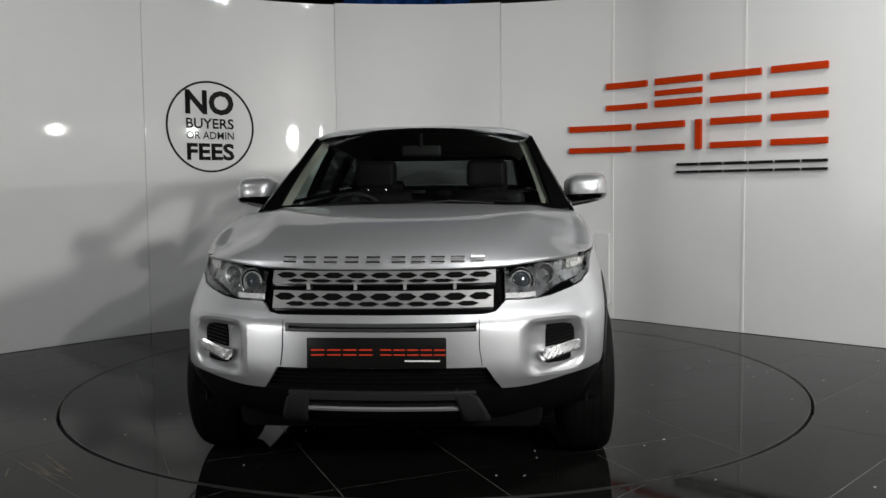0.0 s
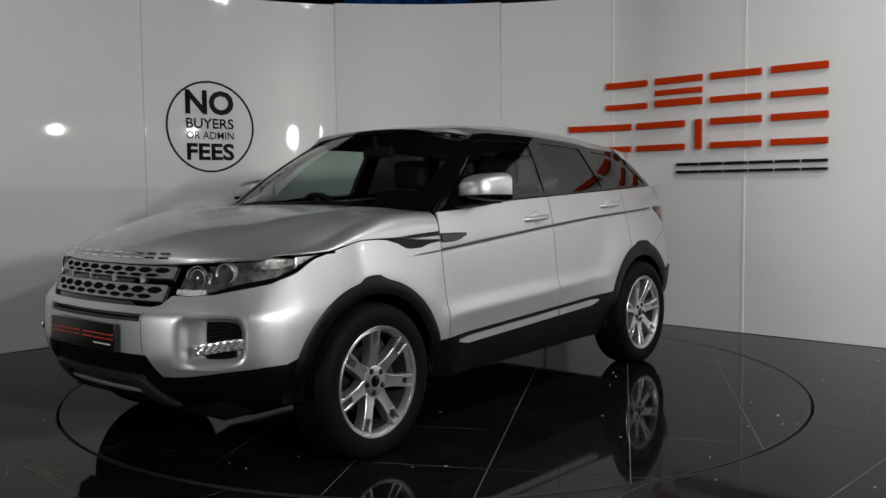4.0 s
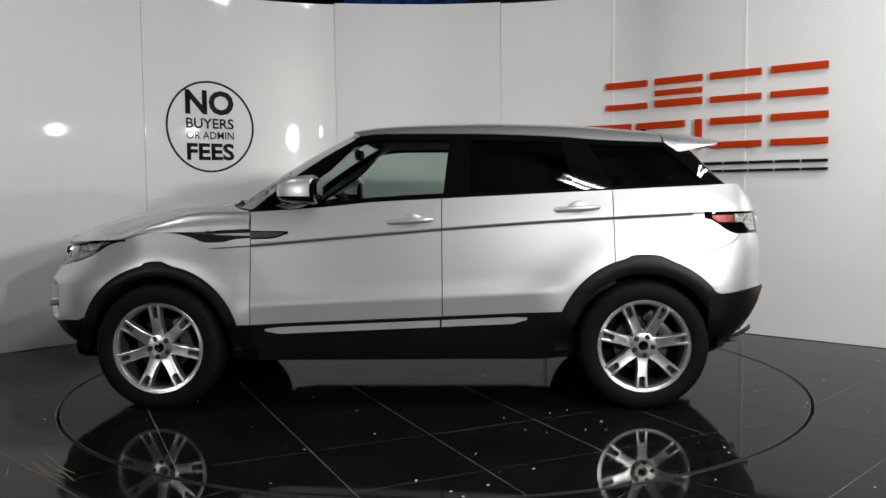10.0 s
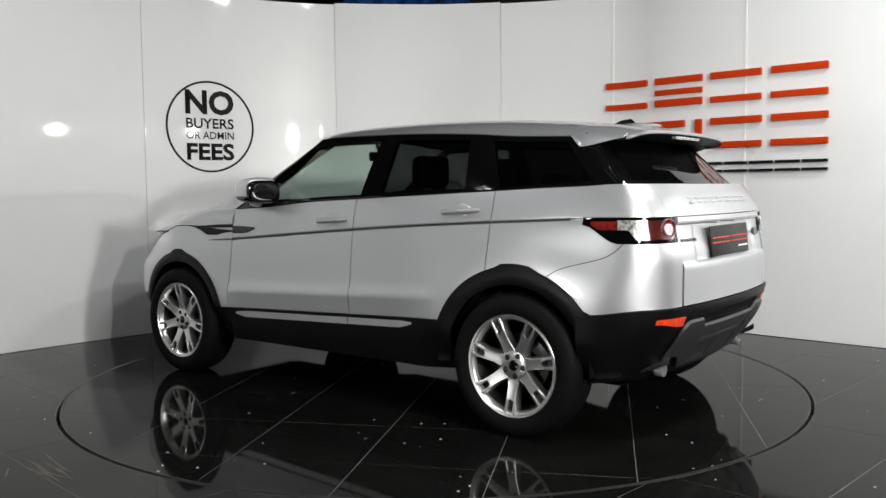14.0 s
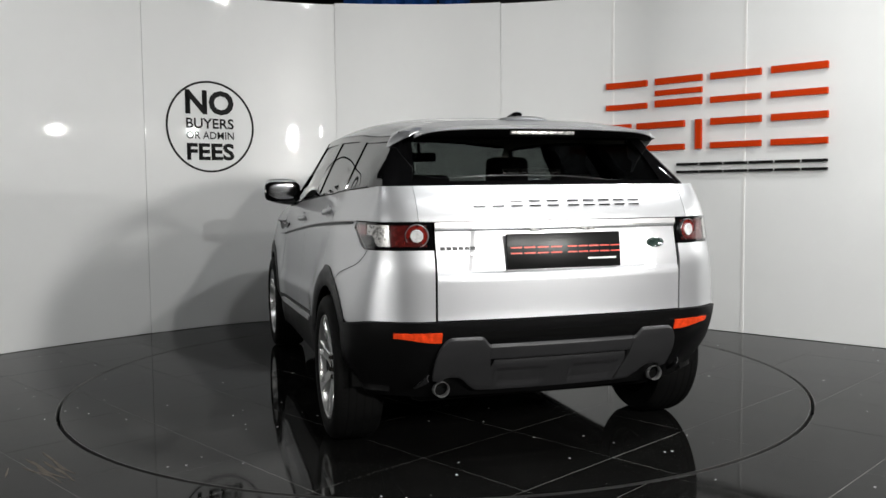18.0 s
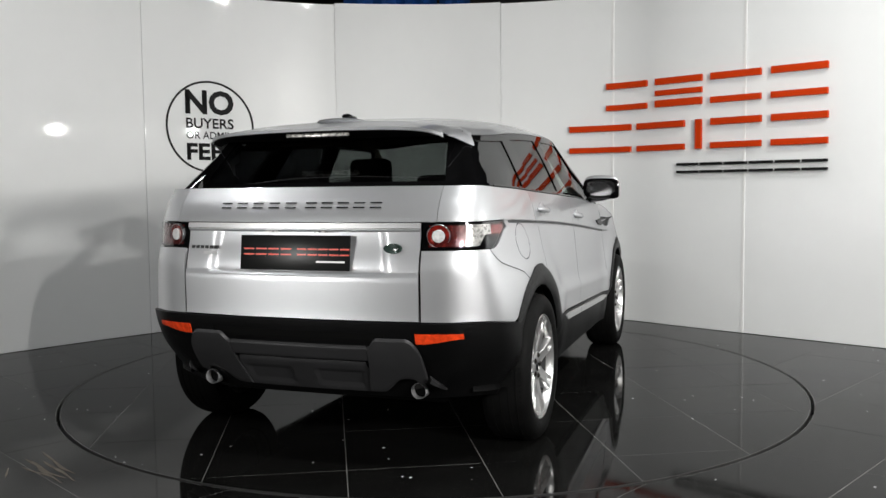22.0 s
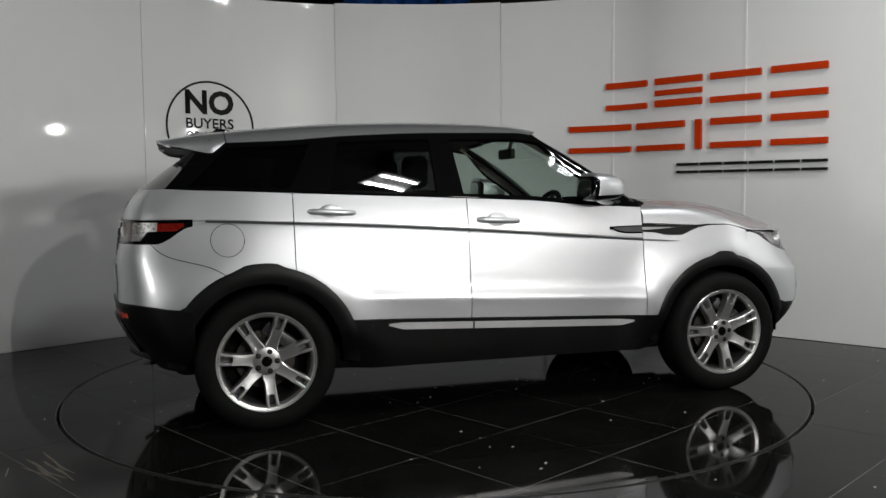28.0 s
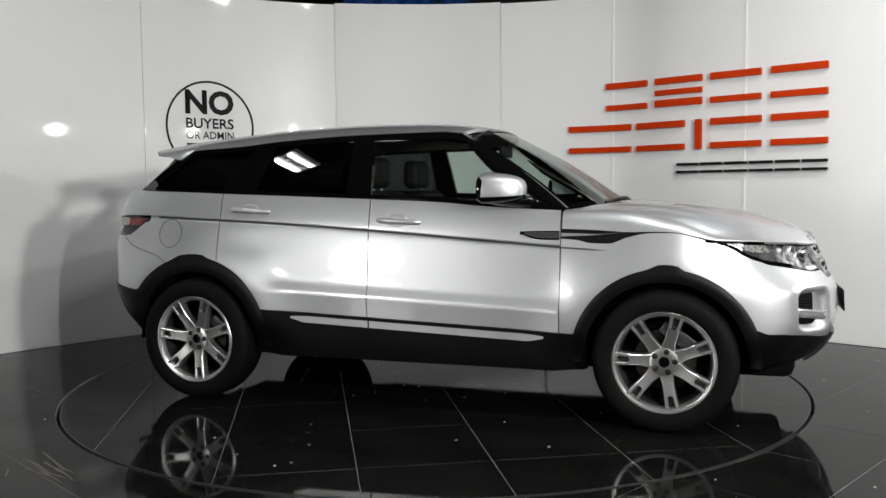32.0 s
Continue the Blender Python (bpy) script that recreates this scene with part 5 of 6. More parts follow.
def make_front(s):
    ua, ub = u_front(0.452), u_side(1.585)
    hs = [s * (ua + (ub - ua) * k / 30) for k in range(31)]
    lamp = panel("headlamp", hs, [lambda u: lamp_low(u) + 0.002, lambda u: lamp_high(u) - 0.002], [8], M_UNDER, car, push=-0.045, flange=0.0, label="clear-lensed projector headlamp")
    panel("lamp_liner", hs[1:], [lambda u: lamp_low(u) + 0.005 + 0.026 * fade(wrap(u), 0.60, 0.70) * (1 - fade(wrap(u), 0.76, 0.86)), lambda u: lamp_high(u) - 0.004], [6], M_LINER, lamp, push=-0.024, flange=0.0)
    panel("lens", hs, [lambda u: lamp_low(u) + 0.003, lambda u: lamp_high(u) - 0.003], [8], M_LENS, lamp, push=-0.001, flange=0.006).visible_shadow = False
    y, z, r = 0.532, 0.846, 0.057
    p = skin(s * u_front(y), z)
    m = pose(p.x - 0.034, p.y, p.z, 0, 0, s * 14)
    for nm, prof, mat in (("bezel", [(r, -0.04), (r, 0.010), (r * 0.96, 0.018), (r * 0.90, 0.014), (r * 0.87, 0.004)], M_CHROME),
                          ("dark_ring", [(r * 0.87, 0.004), (r * 0.80, 0.002), (r * 0.74, 0.004)], M_GLOSSB),
                          ("inner_ring", [(r * 0.74, 0.002), (r * 0.74, 0.012), (r * 0.68, 0.014), (r * 0.64, 0.004)], M_BRIGHT),
                          ("projector", [(r * 0.66, 0.002), (r * 0.52, 0.012), (r * 0.3, 0.018), (0.0001, 0.020)], M_PROJ)):
        bm = bmesh.new()
        lathe_into(bm, prof, 36, "x")
        bmesh.ops.transform(bm, matrix=m, verts=bm.verts)
        part(nm, bm, mat, lamp)
    p = skin(s * u_front(0.628), 0.868)
    m = pose(p.x - 0.026, p.y, p.z, 0, 0, s * 24)
    for nm, prof, mat in (("side_ring", [(0.043, -0.03), (0.043, 0.006), (0.041, 0.010), (0.038, 0.006)], M_BRIGHT), ("side_bowl", [(0.038, 0.006), (0.032, -0.006), (0.018, -0.016), (0.0001, -0.020)], M_LINER)):
        bm = bmesh.new()
        lathe_into(bm, prof, 32, "x")
        bmesh.ops.transform(bm, matrix=m, verts=bm.verts)
        part(nm, bm, mat, lamp)
    panel("lamp_brow", hs[14:27], [lambda u: lamp_high(u) - 0.018 - 0.022 * fade(wrap(u), 0.66, 0.72) + 0.030 * fade(wrap(u), 0.76, 0.93), lambda u: lamp_high(u) - 0.008], [2], M_CLEARLENS, lamp, push=-0.012, flange=0.008)
    panel("lamp_border", hs[7:], [lambda u: lamp_low(u) + 0.003, lambda u: lamp_low(u) + 0.006 + 0.016 * fade(wrap(u), 0.58, 0.72) * (1 - fade(wrap(u), 0.82, 0.98))], [2], M_GLOSSB, lamp, push=-0.003, flange=0.012)
    # daylight strip under the projector
    panel("daylight_strip", [s * (ua + (ub - ua) * k / 30) for k in range(1, 7)], [lambda u: lamp_low(u) + 0.008, lambda u: lamp_low(u) + 0.026], [2], M_FOG, lamp, push=-0.012)
    # fog recess: a rounded dish with a dark grille above and a pocket below the lamp bar
    yc, zc, hy, hz = 0.6485, 0.606, 0.1238, 0.1165
    loops = []
    for scale, power, push in ((1.0, 0, 0.0008), (0.985, 6, 0.0), (0.92, 5, -0.0015), (0.84, 4.5, -0.010), (0.76, 4.5, -0.026), (0.66, 4.5, -0.039), (0.45, 4, -0.043), (0.02, 4, -0.043)):
        loop = []
        for k in range(56):
            a = 2 * math.pi * k / 56
            c, q = math.cos(a), math.sin(a)
            r = 1 / max(abs(c), abs(q)) if not power else 1 / (abs(c) ** power + abs(q) ** power) ** (1 / power)
            loop.append(skin_n(s * u_front(yc + 0.07 * (1 - scale) + hy * scale * r * c), zc + hz * scale * r * q, push))
        loops.append(loop + loop[:1])
    well = sheet("fog_recess", loops, M_PAINT, bumper, 0.0, inward=(1.5, 0, 0.6))
    inner = [s * (u_front(0.652) + (u_front(0.754) - u_front(0.652)) * k / 8) for k in range(9)]
    slope = lambda u: 0.014 * fade(wrap(u), 0.62, 0.78)
    panel("fog_grille", inner, [lambda u: 0.592 + slope(u), lambda u: 0.684 + slope(u)], [3], M_UNDER, well, push=-0.036, flange=0.01)
    for k in range(5):
        panel("fog_slat", inner, [lambda u, k=k: 0.602 + 0.015 * k + slope(u), lambda u, k=k: 0.6055 + 0.015 * k + slope(u)], [1], M_CLAD, well, push=-0.033, flange=0.004)
    panel("fog_pocket", [s * (u_front(0.636) + (u_front(0.742) - u_front(0.636)) * k / 8) for k in range(9)], [lambda u: 0.518 + 0.022 * (1 - fade(wrap(u), 0.636, 0.665)), 0.566], [3], M_UNDER, well, push=-0.034, flange=0.01)
    fu = [s * (u_front(0.618) + (u_front(0.766) - u_front(0.618)) * k / 16) for k in range(17)]
    lo_f, hi_f = (lambda u: 0.547 + 0.026 * fade(wrap(u), 0.60, 0.79)), (lambda u: 0.592 + 0.024 * fade(wrap(u), 0.60, 0.79))
    fog_rows = []
    for i in range(29):
        u = s * (u_front(0.618) + (u_front(0.766) - u_front(0.618)) * i / 28)
        fog_rows.append([skin_n(u, lo_f(u) + (hi_f(u) - lo_f(u)) * q / 6, 0.002 - 0.024 * i / 28 + 0.010 * ((i * 5 + q * 3) % 4) / 3 - 0.006 * (q in (0, 6))) for q in range(7)])
    fog = sheet("fog_lamp", fog_rows, M_FACET, bumper, 0.03, label="clear bar-shaped fog lamp", sharp=8, inward=(1.5, 0, 0.6))
    lens_rows = [[skin_n(u, lo_f(u) + (hi_f(u) - lo_f(u)) * q / 4, 0.015 - 0.024 * i / 16 - 0.006 * (q in (0, 4))) for q in range(5)] for i, u in enumerate(fu)]
    sheet("lens", lens_rows, M_LENS, fog, 0.008, inward=(1.5, 0, 0.6)).visible_shadow = False


both(make_front)
# dark ribbons paint the shade along the recessed panel's edges; no joint there
for s in (1, -1):
    seam("crease_shade", [(s * u_front(0.375), 0.716), (s * u_front(0.375), 0.63), (s * u_front(0.385), 0.545)], bumper, half=0.0014)

# black lower apron and grey skid plate
ap = [k / 30 for k in range(0, 31)]
ap = [u for u in ap if u_x(u) > 1.70]
ap = [-u for u in ap[::-1] if u > 0] + ap
panel("front_apron", ap, [lambda u: 0.255 + 0.05 * fade(wrap(u), 0.55, 0.9), lambda u: 0.32 + 0.03 * fade(wrap(u), 0.55, 0.9), lambda u: bumper_low(u) - 0.004], [4, 6], M_CLAD, car, push=-0.004, flange=0.05)


def skid_inner(z):
    return 0.288 + 0.46 * (0.419 - z)


def skid_outer(z):
    return 0.345 + 0.028 * fade(0.445 - z, 0.0, 0.02) + 0.70 * max(0.0, 0.435 - z)


skid = panel("front_skid_plate", [u_front(0.366) * k / 24 for k in range(-24, 25)], [0.418, 0.438, 0.446], [3, 2], M_GREYP, car, push=0.012, flange=0.03)
for s in (1, -1):
    rows = []
    for k in range(13):
        z = 0.444 - 0.134 * k / 12
        a, b = skid_inner(z), skid_outer(z)
        rows.append([skin_n(s * u_front(a + (b - a) * q / 8), z, 0.015 - 0.008 * (q in (0, 8))) for q in range(9)])
    sheet("skid_leg", rows, M_GREYP, skid, 0.03)
panel("skid_bar", [u_front(0.34) * k / 20 for k in range(-20, 21)], [0.305, 0.362], [4], M_CLAD, skid, push=0.002, flange=0.03)
panel("bright_bar", [u_front(0.322) * k / 16 for k in range(-16, 17)], [0.363, 0.373], [2], M_BRIGHT, skid, push=0.006, flange=0.02)


def bars(root, name, spans, place, w_half, material, depth=0.003):
    """Plain bars in place of lettering: spans are (from, to) across, place(a, z, d) gives the point."""
    for a, b in spans:
        bm = bmesh.new()
        lo = [bm.verts.new(place(y, z, -0.004)) for y, z in ((a, -w_half), (b, -w_half), (b, w_half), (a, w_half))]
        hi = [bm.verts.new(place(y, z, depth)) for y, z in ((a, -w_half), (b, -w_half), (b, w_half), (a, w_half))]
        bm.faces.new(lo[::-1])
        bm.faces.new(hi)
        for k in range(4):
            bm.faces.new((lo[k], lo[(k + 1) % 4], hi[(k + 1) % 4], hi[k]))
        bmesh.ops.recalc_face_normals(bm, faces=bm.faces)
        part(name, bm, material, root)


LETTERS = [(-0.395 + 0.0835 * k, -0.395 + 0.0835 * k + 0.052) for k in range(5)] + [(0.037 + 0.0755 * k, 0.037 + 0.0755 * k + 0.052) for k in range(5)]


def hood_badge(y, z, d):
    x = NOSE(0.937 + z) + smooth_line(FY, FDX)(abs(y)) * 1.38
    return Vector((x + 0.010 + d * 0.8, y, 0.937 + z + d * 0.5))


for dz in (-0.009, 0.009):
    bars(hood, "badge_bar", LETTERS, lambda y, z, d, dz=dz: hood_badge(y, z + dz, d), 0.0028, M_CHROME, 0.004)


def number_plate(name, x, z, w, h, way, tilt, y=0.0):
    """A black display plate: way 1 faces forward, -1 back."""
    m = pose(x, y, z, 0, 0, 90 if way > 0 else -90) @ pose(0, 0, 0, tilt, 0, 0)
    bm = bmesh.new()
    box_into(bm, -w / 2, w / 2, -0.008, 0.0, -h / 2, h / 2, 0.004, m)
    root = part(name, bm, M_PLATE, car, "black display plate with red and white print bars")
    k = h / 0.113
    cells = [(-0.465 + i * 0.115, -0.465 + i * 0.115 + 0.095) for i in range(4)] + [(0.03 + i * 0.096, 0.03 + i * 0.096 + 0.08) for i in range(5)]
    for a, b in cells:
        for z0, z1 in ((0.085, 0.125), (-0.075, -0.035)):
            bm = bmesh.new()
            box_into(bm, a * w, b * w, -0.0105, -0.0078, z0 * h, z1 * h, 0, m)
            part("red_bar", bm, M_ORANGE, root)
    bm = bmesh.new()
    box_into(bm, 0.205 * w, 0.455 * w, -0.0105, -0.0078, -0.275 * h, -0.225 * h, 0, m)
    part("white_bar", bm, M_WHITE, root)
    return root


number_plate("front_plate", 2.203, 0.602, 0.522, 0.115, 1, -3, -0.009)

# ---- tail ----
TG = 0.572


def gate_push(u, z):
    """The tailgate's relief: a ledge low down and a hollow for the plate."""
    y = min(abs(skin(u, z).y), 0.6)
    hollow = fade(z, 0.845, 0.862) * (1 - fade(z, 1.030, 1.036))
    side = 1 - fade(y, 0.385 + 0.02 * (1.03 - z) / 0.18, 0.425 + 0.03 * (1.03 - z) / 0.18)
    return -0.022 * hollow * (0.35 + 0.65 * side) + 0.004 * (1 - fade(z, 0.838, 0.846))


zs = spread([(0.657, 8), (0.836, 4), (0.865, 10), (1.026, 4), (1.042, 1)])
ygs = spread([(-TG, 4), (-0.46, 8), (-0.36, 16), (0.36, 8), (0.46, 4), (TG, 1)])
gus = [math.copysign(u_rear(abs(y)), -y) for y in ygs]
tailgate = sheet("tailgate", [[skin_n(u, z, gate_push(u, z)) for z in zs] for u in gus], M_PAINT, car, 0.014)
panel("garnish", [math.copysign(u_rear(abs(y)), -y) for y in ygs], [1.044, 1.066], [2], M_BRIGHT, tailgate, push=0.006, flange=0.02, label="silver garnish strip above the plate")
ugs = [math.copysign(u_rear(0.640 * abs(k) / 14), -k) for k in range(-14, 15)]
panel("gate_upper", ugs, [1.071, lambda u: 1.222], [10], M_PAINT, tailgate, flange=0.014)


def gate_place(zc, off=0.0):
    def place(y, z, d):
        p = skin(math.copysign(u_rear(abs(y)), y), zc + z)
        return Vector((p.x - d - off, y, zc + z))
    return place


for dz in (-0.010, 0.010):
    bars(tailgate, "badge_bar", [(-b, -a) for a, b in LETTERS], gate_place(1.143 + dz), 0.0028, M_CHROME, 0.005)
bars(tailgate, "name_bar", [(0.40 + 0.026 * k, 0.42 + 0.026 * k) for k in range(6)], gate_place(0.957, -0.012), 0.007, M_GREYP, 0.005)
bars(tailgate, "name_bar", [(0.40 + 0.026 * k, 0.422 + 0.026 * k) for k in range(3)], gate_place(0.932, -0.012), 0.006, M_BRIGHT, 0.005)
p = gate_place(0.96)(-0.455, 0, 0)
bm = bmesh.new()
lathe_into(bm, [(0.0001, -0.006), (0.75, -0.006), (0.85, -0.008), (1.0, -0.005), (1.0, 0.004)], 28, "x")
for v in bm.verts:
    v.co = Vector((p.x + v.co.x + 0.004, p.y + v.co.y * 0.042, p.z + v.co.z * 0.022))
part("oval_badge", bm, M_BADGE, tailgate, "dark oval badge with a bright rim")
number_plate("rear_plate", -2.055, 0.938, 0.535, 0.152, -1, -6, 0.0)
for y in (-0.12, 0.12):
    part("plate_lamp", box(-2.05, -2.01, y - 0.03, y + 0.03, 1.026, 1.033, 0.002), M_CLEARLENS, tailgate)

# rear glass and spoiler


def rear_glass_point(t, w):
    yb, yt = 0.685, 0.615
    xb, xt = TAIL(1.226) + 0.16 * abs(w) ** 2.4, -1.60 + 0.03 * w * w
    x = xb + (xt - xb) * t
    z = 1.224 + (1.475 - 1.224) * t
    return (x - 0.015 * math.sin(math.pi * t), w * (yb + (yt - yb) * t), z)


gw = spread([(-1.0, 3), (-0.9, 24), (0.9, 3), (1.0, 1)])
gt = spread([(0.0, 2), (0.07, 10), (0.93, 2), (1.0, 1)])
sheet("rear_glass_surround", [[rear_glass_point(t, w) for t in gt] for w in gw], M_GLOSSB, car, 0.02, lambda i, j: i < 3 or i > 26 or j < 2 or j > 11)
sheet("rear_glass", [[Vector(rear_glass_point(t, w * 0.92)) + Vector((0.004, 0, -0.003)) for t in [k / 10 for k in range(11)]] for w in [q / 12 for q in range(-12, 13)]], M_TINTREAR, car, 0.0, label="dark tinted rear window").visible_shadow = False


def spoiler_edge(w):
    return -1.845 + 0.078 * abs(w) ** 4


rows = []
for k in range(-24, 25):
    w = k / 24
    x1 = spoiler_edge(w)
    top, out = [], []
    for i in range(9):
        t = i / 8
        x = -1.493 + (x1 + 1.493) * t
        p = Vector(roof_point(max(x, -1.86), w))
        p.z += 0.004 * math.sin(math.pi * t) - 0.004 * fade(abs(w), 0.8, 1.0) * t
        top.append(p)
    e = top[-1]
    under = [e + Vector((0.004, 0, -0.014)), e + Vector((0.05, -e.y * 0.01, -0.020)), Vector((-1.70, e.y * 0.95, 1.446)), Vector((-1.58, e.y * 0.93, 1.456))]
    rows.append(top + under)
spoiler = sheet("spoiler", [r[:10] for r in rows], M_PAINT, car, 0.004)
sheet("spoiler_underside", [r[9:] for r in rows], M_CLAD, spoiler, 0.003)


END_LOW = smooth_line([-1.82, -1.79, -1.72, -1.65, -1.60, -1.567, -1.53, -1.493], [1.450, 1.446, 1.436, 1.420, 1.409, 1.405, 1.430, 1.462])


def make_fin(s):
    """The spoiler's silver end, which drops below the roof's edge to a point over the corner glass."""
    rows = []
    for k in range(25):
        x = -1.493 - 0.272 * k / 24
        top = Vector(roof_point(x, s))
        top.z -= 0.004 * (k / 24)
        z1 = min(END_LOW(x), top.z - 0.003)
        k0 = Vector(roof_point(x, s * 0.74)) + Vector((0, 0, 0.0005 + 0.0025 * (1 - k / 24)))
        edge = Vector((x, s * (max(green_y(x, z1), abs(top.y)) + 0.010), z1))
        bend = Vector((x, k0.y + (edge.y - k0.y) * 0.86, k0.z - 0.013 - 0.10 * (k0.z - z1)))
        rows.append([k0 * (1 - f) ** 2 + bend * 2 * f * (1 - f) + edge * f * f for f in [q / 12 for q in range(13)]])
    sheet("spoiler_end", rows, M_PAINT, spoiler, 0.004, inward=(-1.6, 0, 1.3))


both(make_fin)


def rear_pillar(s):
    """The black glass round the corner between quarter window and rear window."""
    rows = []
    for k in range(13):
        t = k / 12
        a, b = green_point(6.98, t, s), Vector(rear_glass_point(t, s * 0.985))
        m = (a + b) / 2 + Vector((-0.24, s * 0.24, 0.0)) * (a - b).length * (1 - 0.6 * t)
        rows.append([a + (a - b) * 0.02] + [a * (1 - f) ** 2 + m * 2 * f * (1 - f) + b * f * f for f in [q / 10 for q in range(11)]])
    sheet("rear_pillar", rows, M_GLOSSB, car, 0.01, inward=(-0.4, 0, 1.2))


both(rear_pillar)
part("brake_light", box(-1.836, -1.81, -0.155, 0.155, 1.450, 1.466, 0.003), M_CLEARLENS, spoiler)
bm = bmesh.new()
tube_into(bm, [(-1.42, 0, 1.552), (-1.46, 0, 1.562), (-1.51, 0, 1.568), (-1.53, 0, 1.556)], [0.008, 0.014, 0.013, 0.006], 10)
for v in bm.verts:
    v.co.y *= 2.2
part("aerial_fin", bm, M_GLOSSB, roof)
# shallow hump on the roof's rear end
bm = bmesh.new()
bmesh.ops.create_uvsphere(bm, u_segments=24, v_segments=10, radius=1)
for v in bm.verts:
    v.co = Vector((-1.56 + v.co.x * 0.12, v.co.y * 0.125, 1.536 + v.co.z * 0.018))
part("roof_hump", bm, M_PAINT, roof)

# rear bumper, reflectors, skid plate, pipes
rb = sorted([u_rear(0.8 * k / 14) for k in range(15)] + [2 + k / 40 for k in range(0, 12)])
rb = [u for u in rb if u_x(u) < -1.66]
rb = rb + [-u for u in rb[::-1] if u < 3]
rbumper = panel("rear_bumper", rb, [0.298, 0.37, lambda u: tail_line(u_x(u)) - 0.055, lambda u: tail_line(u_x(u)) - 0.043, lambda u: tail_line(u_x(u)) - 0.004], [5, 6, 1, 3], M_CLAD, car, push=0.012, flange=0.05)


WING_HIGH = smooth_line([0.336, 0.346, 0.372, 0.382, 0.505, 0.525, 0.552, 0.582, 0.612], [0.552, 0.557, 0.584, 0.589, 0.589, 0.584, 0.556, 0.480, 0.405])
WING_LOW = smooth_line([0.336, 0.41, 0.45, 0.475, 0.492, 0.52, 0.55, 0.57, 0.585, 0.612], [0.333, 0.335, 0.360, 0.392, 0.402, 0.405, 0.402, 0.388, 0.382, 0.393])


def chamfered(name, ys_, s, low, high, push, dip=None, material=None):
    """A raised piece of the rear skid guard with a sloped upper edge; dip(y, z) sinks parts of its face."""
    rows_ = []
    for y in ys_:
        lo, hi = low(y), max(high(y), low(y) + 0.006)
        d = min(0.012, (hi - lo) * 0.45)
        u = math.copysign(u_rear(abs(y)), s * y if y else s)
        row_ = []
        for z, p in [(lo, push - 0.012), (lo + d * 0.5, push - 0.002)] + [(lo + d + (hi - lo - 2 * d) * k / 9, push) for k in range(10)] + [(hi - d * 0.6, push - 0.001), (hi - d * 0.3, push - 0.005), (hi, push - 0.014)]:
            row_.append(skin_n(u, z, p - (dip(y, z) if dip else 0.0)))
        rows_.append(row_)
    return sheet(name, rows_, material or M_GREYP, rbumper, 0.02, inward=(-1.2, 0, 0.45))


def make_rear(s):
    us = [s * (u_rear(0.745) + (u_rear(0.553) - u_rear(0.745)) * k / 8) for k in range(9)]
    panel("rear_reflector", us, [lambda u: 0.566 + 0.022 * fade(min(abs(skin(u, 0.6).y), 0.8), 0.57, 0.74), 0.609], [3], M_REFLECTOR, rbumper, push=0.016, flange=0.012, label="orange-red rear reflector")
    chamfered("skid_wing", [0.336 + 0.275 * k / 36 for k in range(37)], s, WING_LOW, WING_HIGH, 0.032)
    bm = bmesh.new()
    tube_into(bm, [(-1.74, s * 0.522, 0.330), (-1.87, s * 0.522, 0.333), (-1.928, s * 0.522, 0.336)], 0.034, 24, caps=False)
    bmesh.ops.solidify(bm, geom=bm.faces[:], thickness=0.004)
    pipe = part("exhaust_pipe", bm, M_PIPE, car, "round chrome exhaust pipe")
    bm = bmesh.new()
    bmesh.ops.create_circle(bm, cap_ends=True, radius=0.032, segments=24, matrix=pose(-1.90, s * 0.522, 0.335, 0, 90, 0))
    part("pipe_inside", bm, M_UNDER, pipe)
    bm = bmesh.new()
    lathe_into(bm, [(0.0318, -1.90), (0.0318, -1.933), (0.0335, -1.936), (0.0352, -1.933), (0.0352, -1.90)], 32, "x")
    bmesh.ops.translate(bm, vec=(0, s * 0.522, 0.336), verts=bm.verts)
    part("pipe_rim", bm, M_GRILLE, pipe)


both(make_rear)


def skid_fin(s):
    """The wing's lower tip, drawn out forward under the bumper's corner."""
    rows = []
    for k in range(11):
        f = k / 10
        x, y, z, h = -1.995 + 0.19 * f, 0.600 + 0.034 * f ** 0.7, 0.404 - 0.090 * f ** 0.85, 0.015 * (1 - f) + 0.002
        rows.append([Vector((x, s * (y + 0.008 * (1 - abs(q) / 2)), z + h * q / 2)) for q in (-2, -1, 0, 1, 2)])
    sheet("skid_fin", rows, M_GREYP, rbumper, 0.004, inward=(-1.6, 0, 0.4))


both(skid_fin)


SKID_Y = [-0.334 + 0.668 * k / 44 for k in range(45)]
chamfered("skid_band", SKID_Y, 1, lambda y: 0.485, lambda y: 0.553, 0.030)


def pad_dip(y, z):
    """Two shallow hollows in the lower skid plate."""
    a = abs(y)
    return 0.007 * fade(a, 0.062, 0.072) * (1 - fade(a, 0.296 + 0.1 * (0.44 - z), 0.308 + 0.1 * (0.44 - z))) * fade(z, 0.350, 0.362) * (1 - fade(z, 0.426, 0.438))


rows = []
for k in range(-30, 31):
    rows.append([])
    for q in range(15):
        z = 0.333 + 0.146 * q / 14
        y = k / 30 * (0.392 - 0.075 * q / 14)
        rows[-1].append(skin_n(math.copysign(u_rear(abs(y)), y if y else 1), z, 0.024 - 0.006 * (q == 14) - pad_dip(y, z)))
sheet("skid_plate", rows, M_GREYP, rbumper, 0.03, inward=(-1.2, 0, 0.45))
panel("tread_pad", [u_rear(0.42 * k / 10) for k in range(10, -1, -1)] + [-u_rear(0.42 * k / 10) for k in range(1, 11)], [0.575, 0.606], [2], M_UNDER, rbumper, push=0.015, flange=0.006)

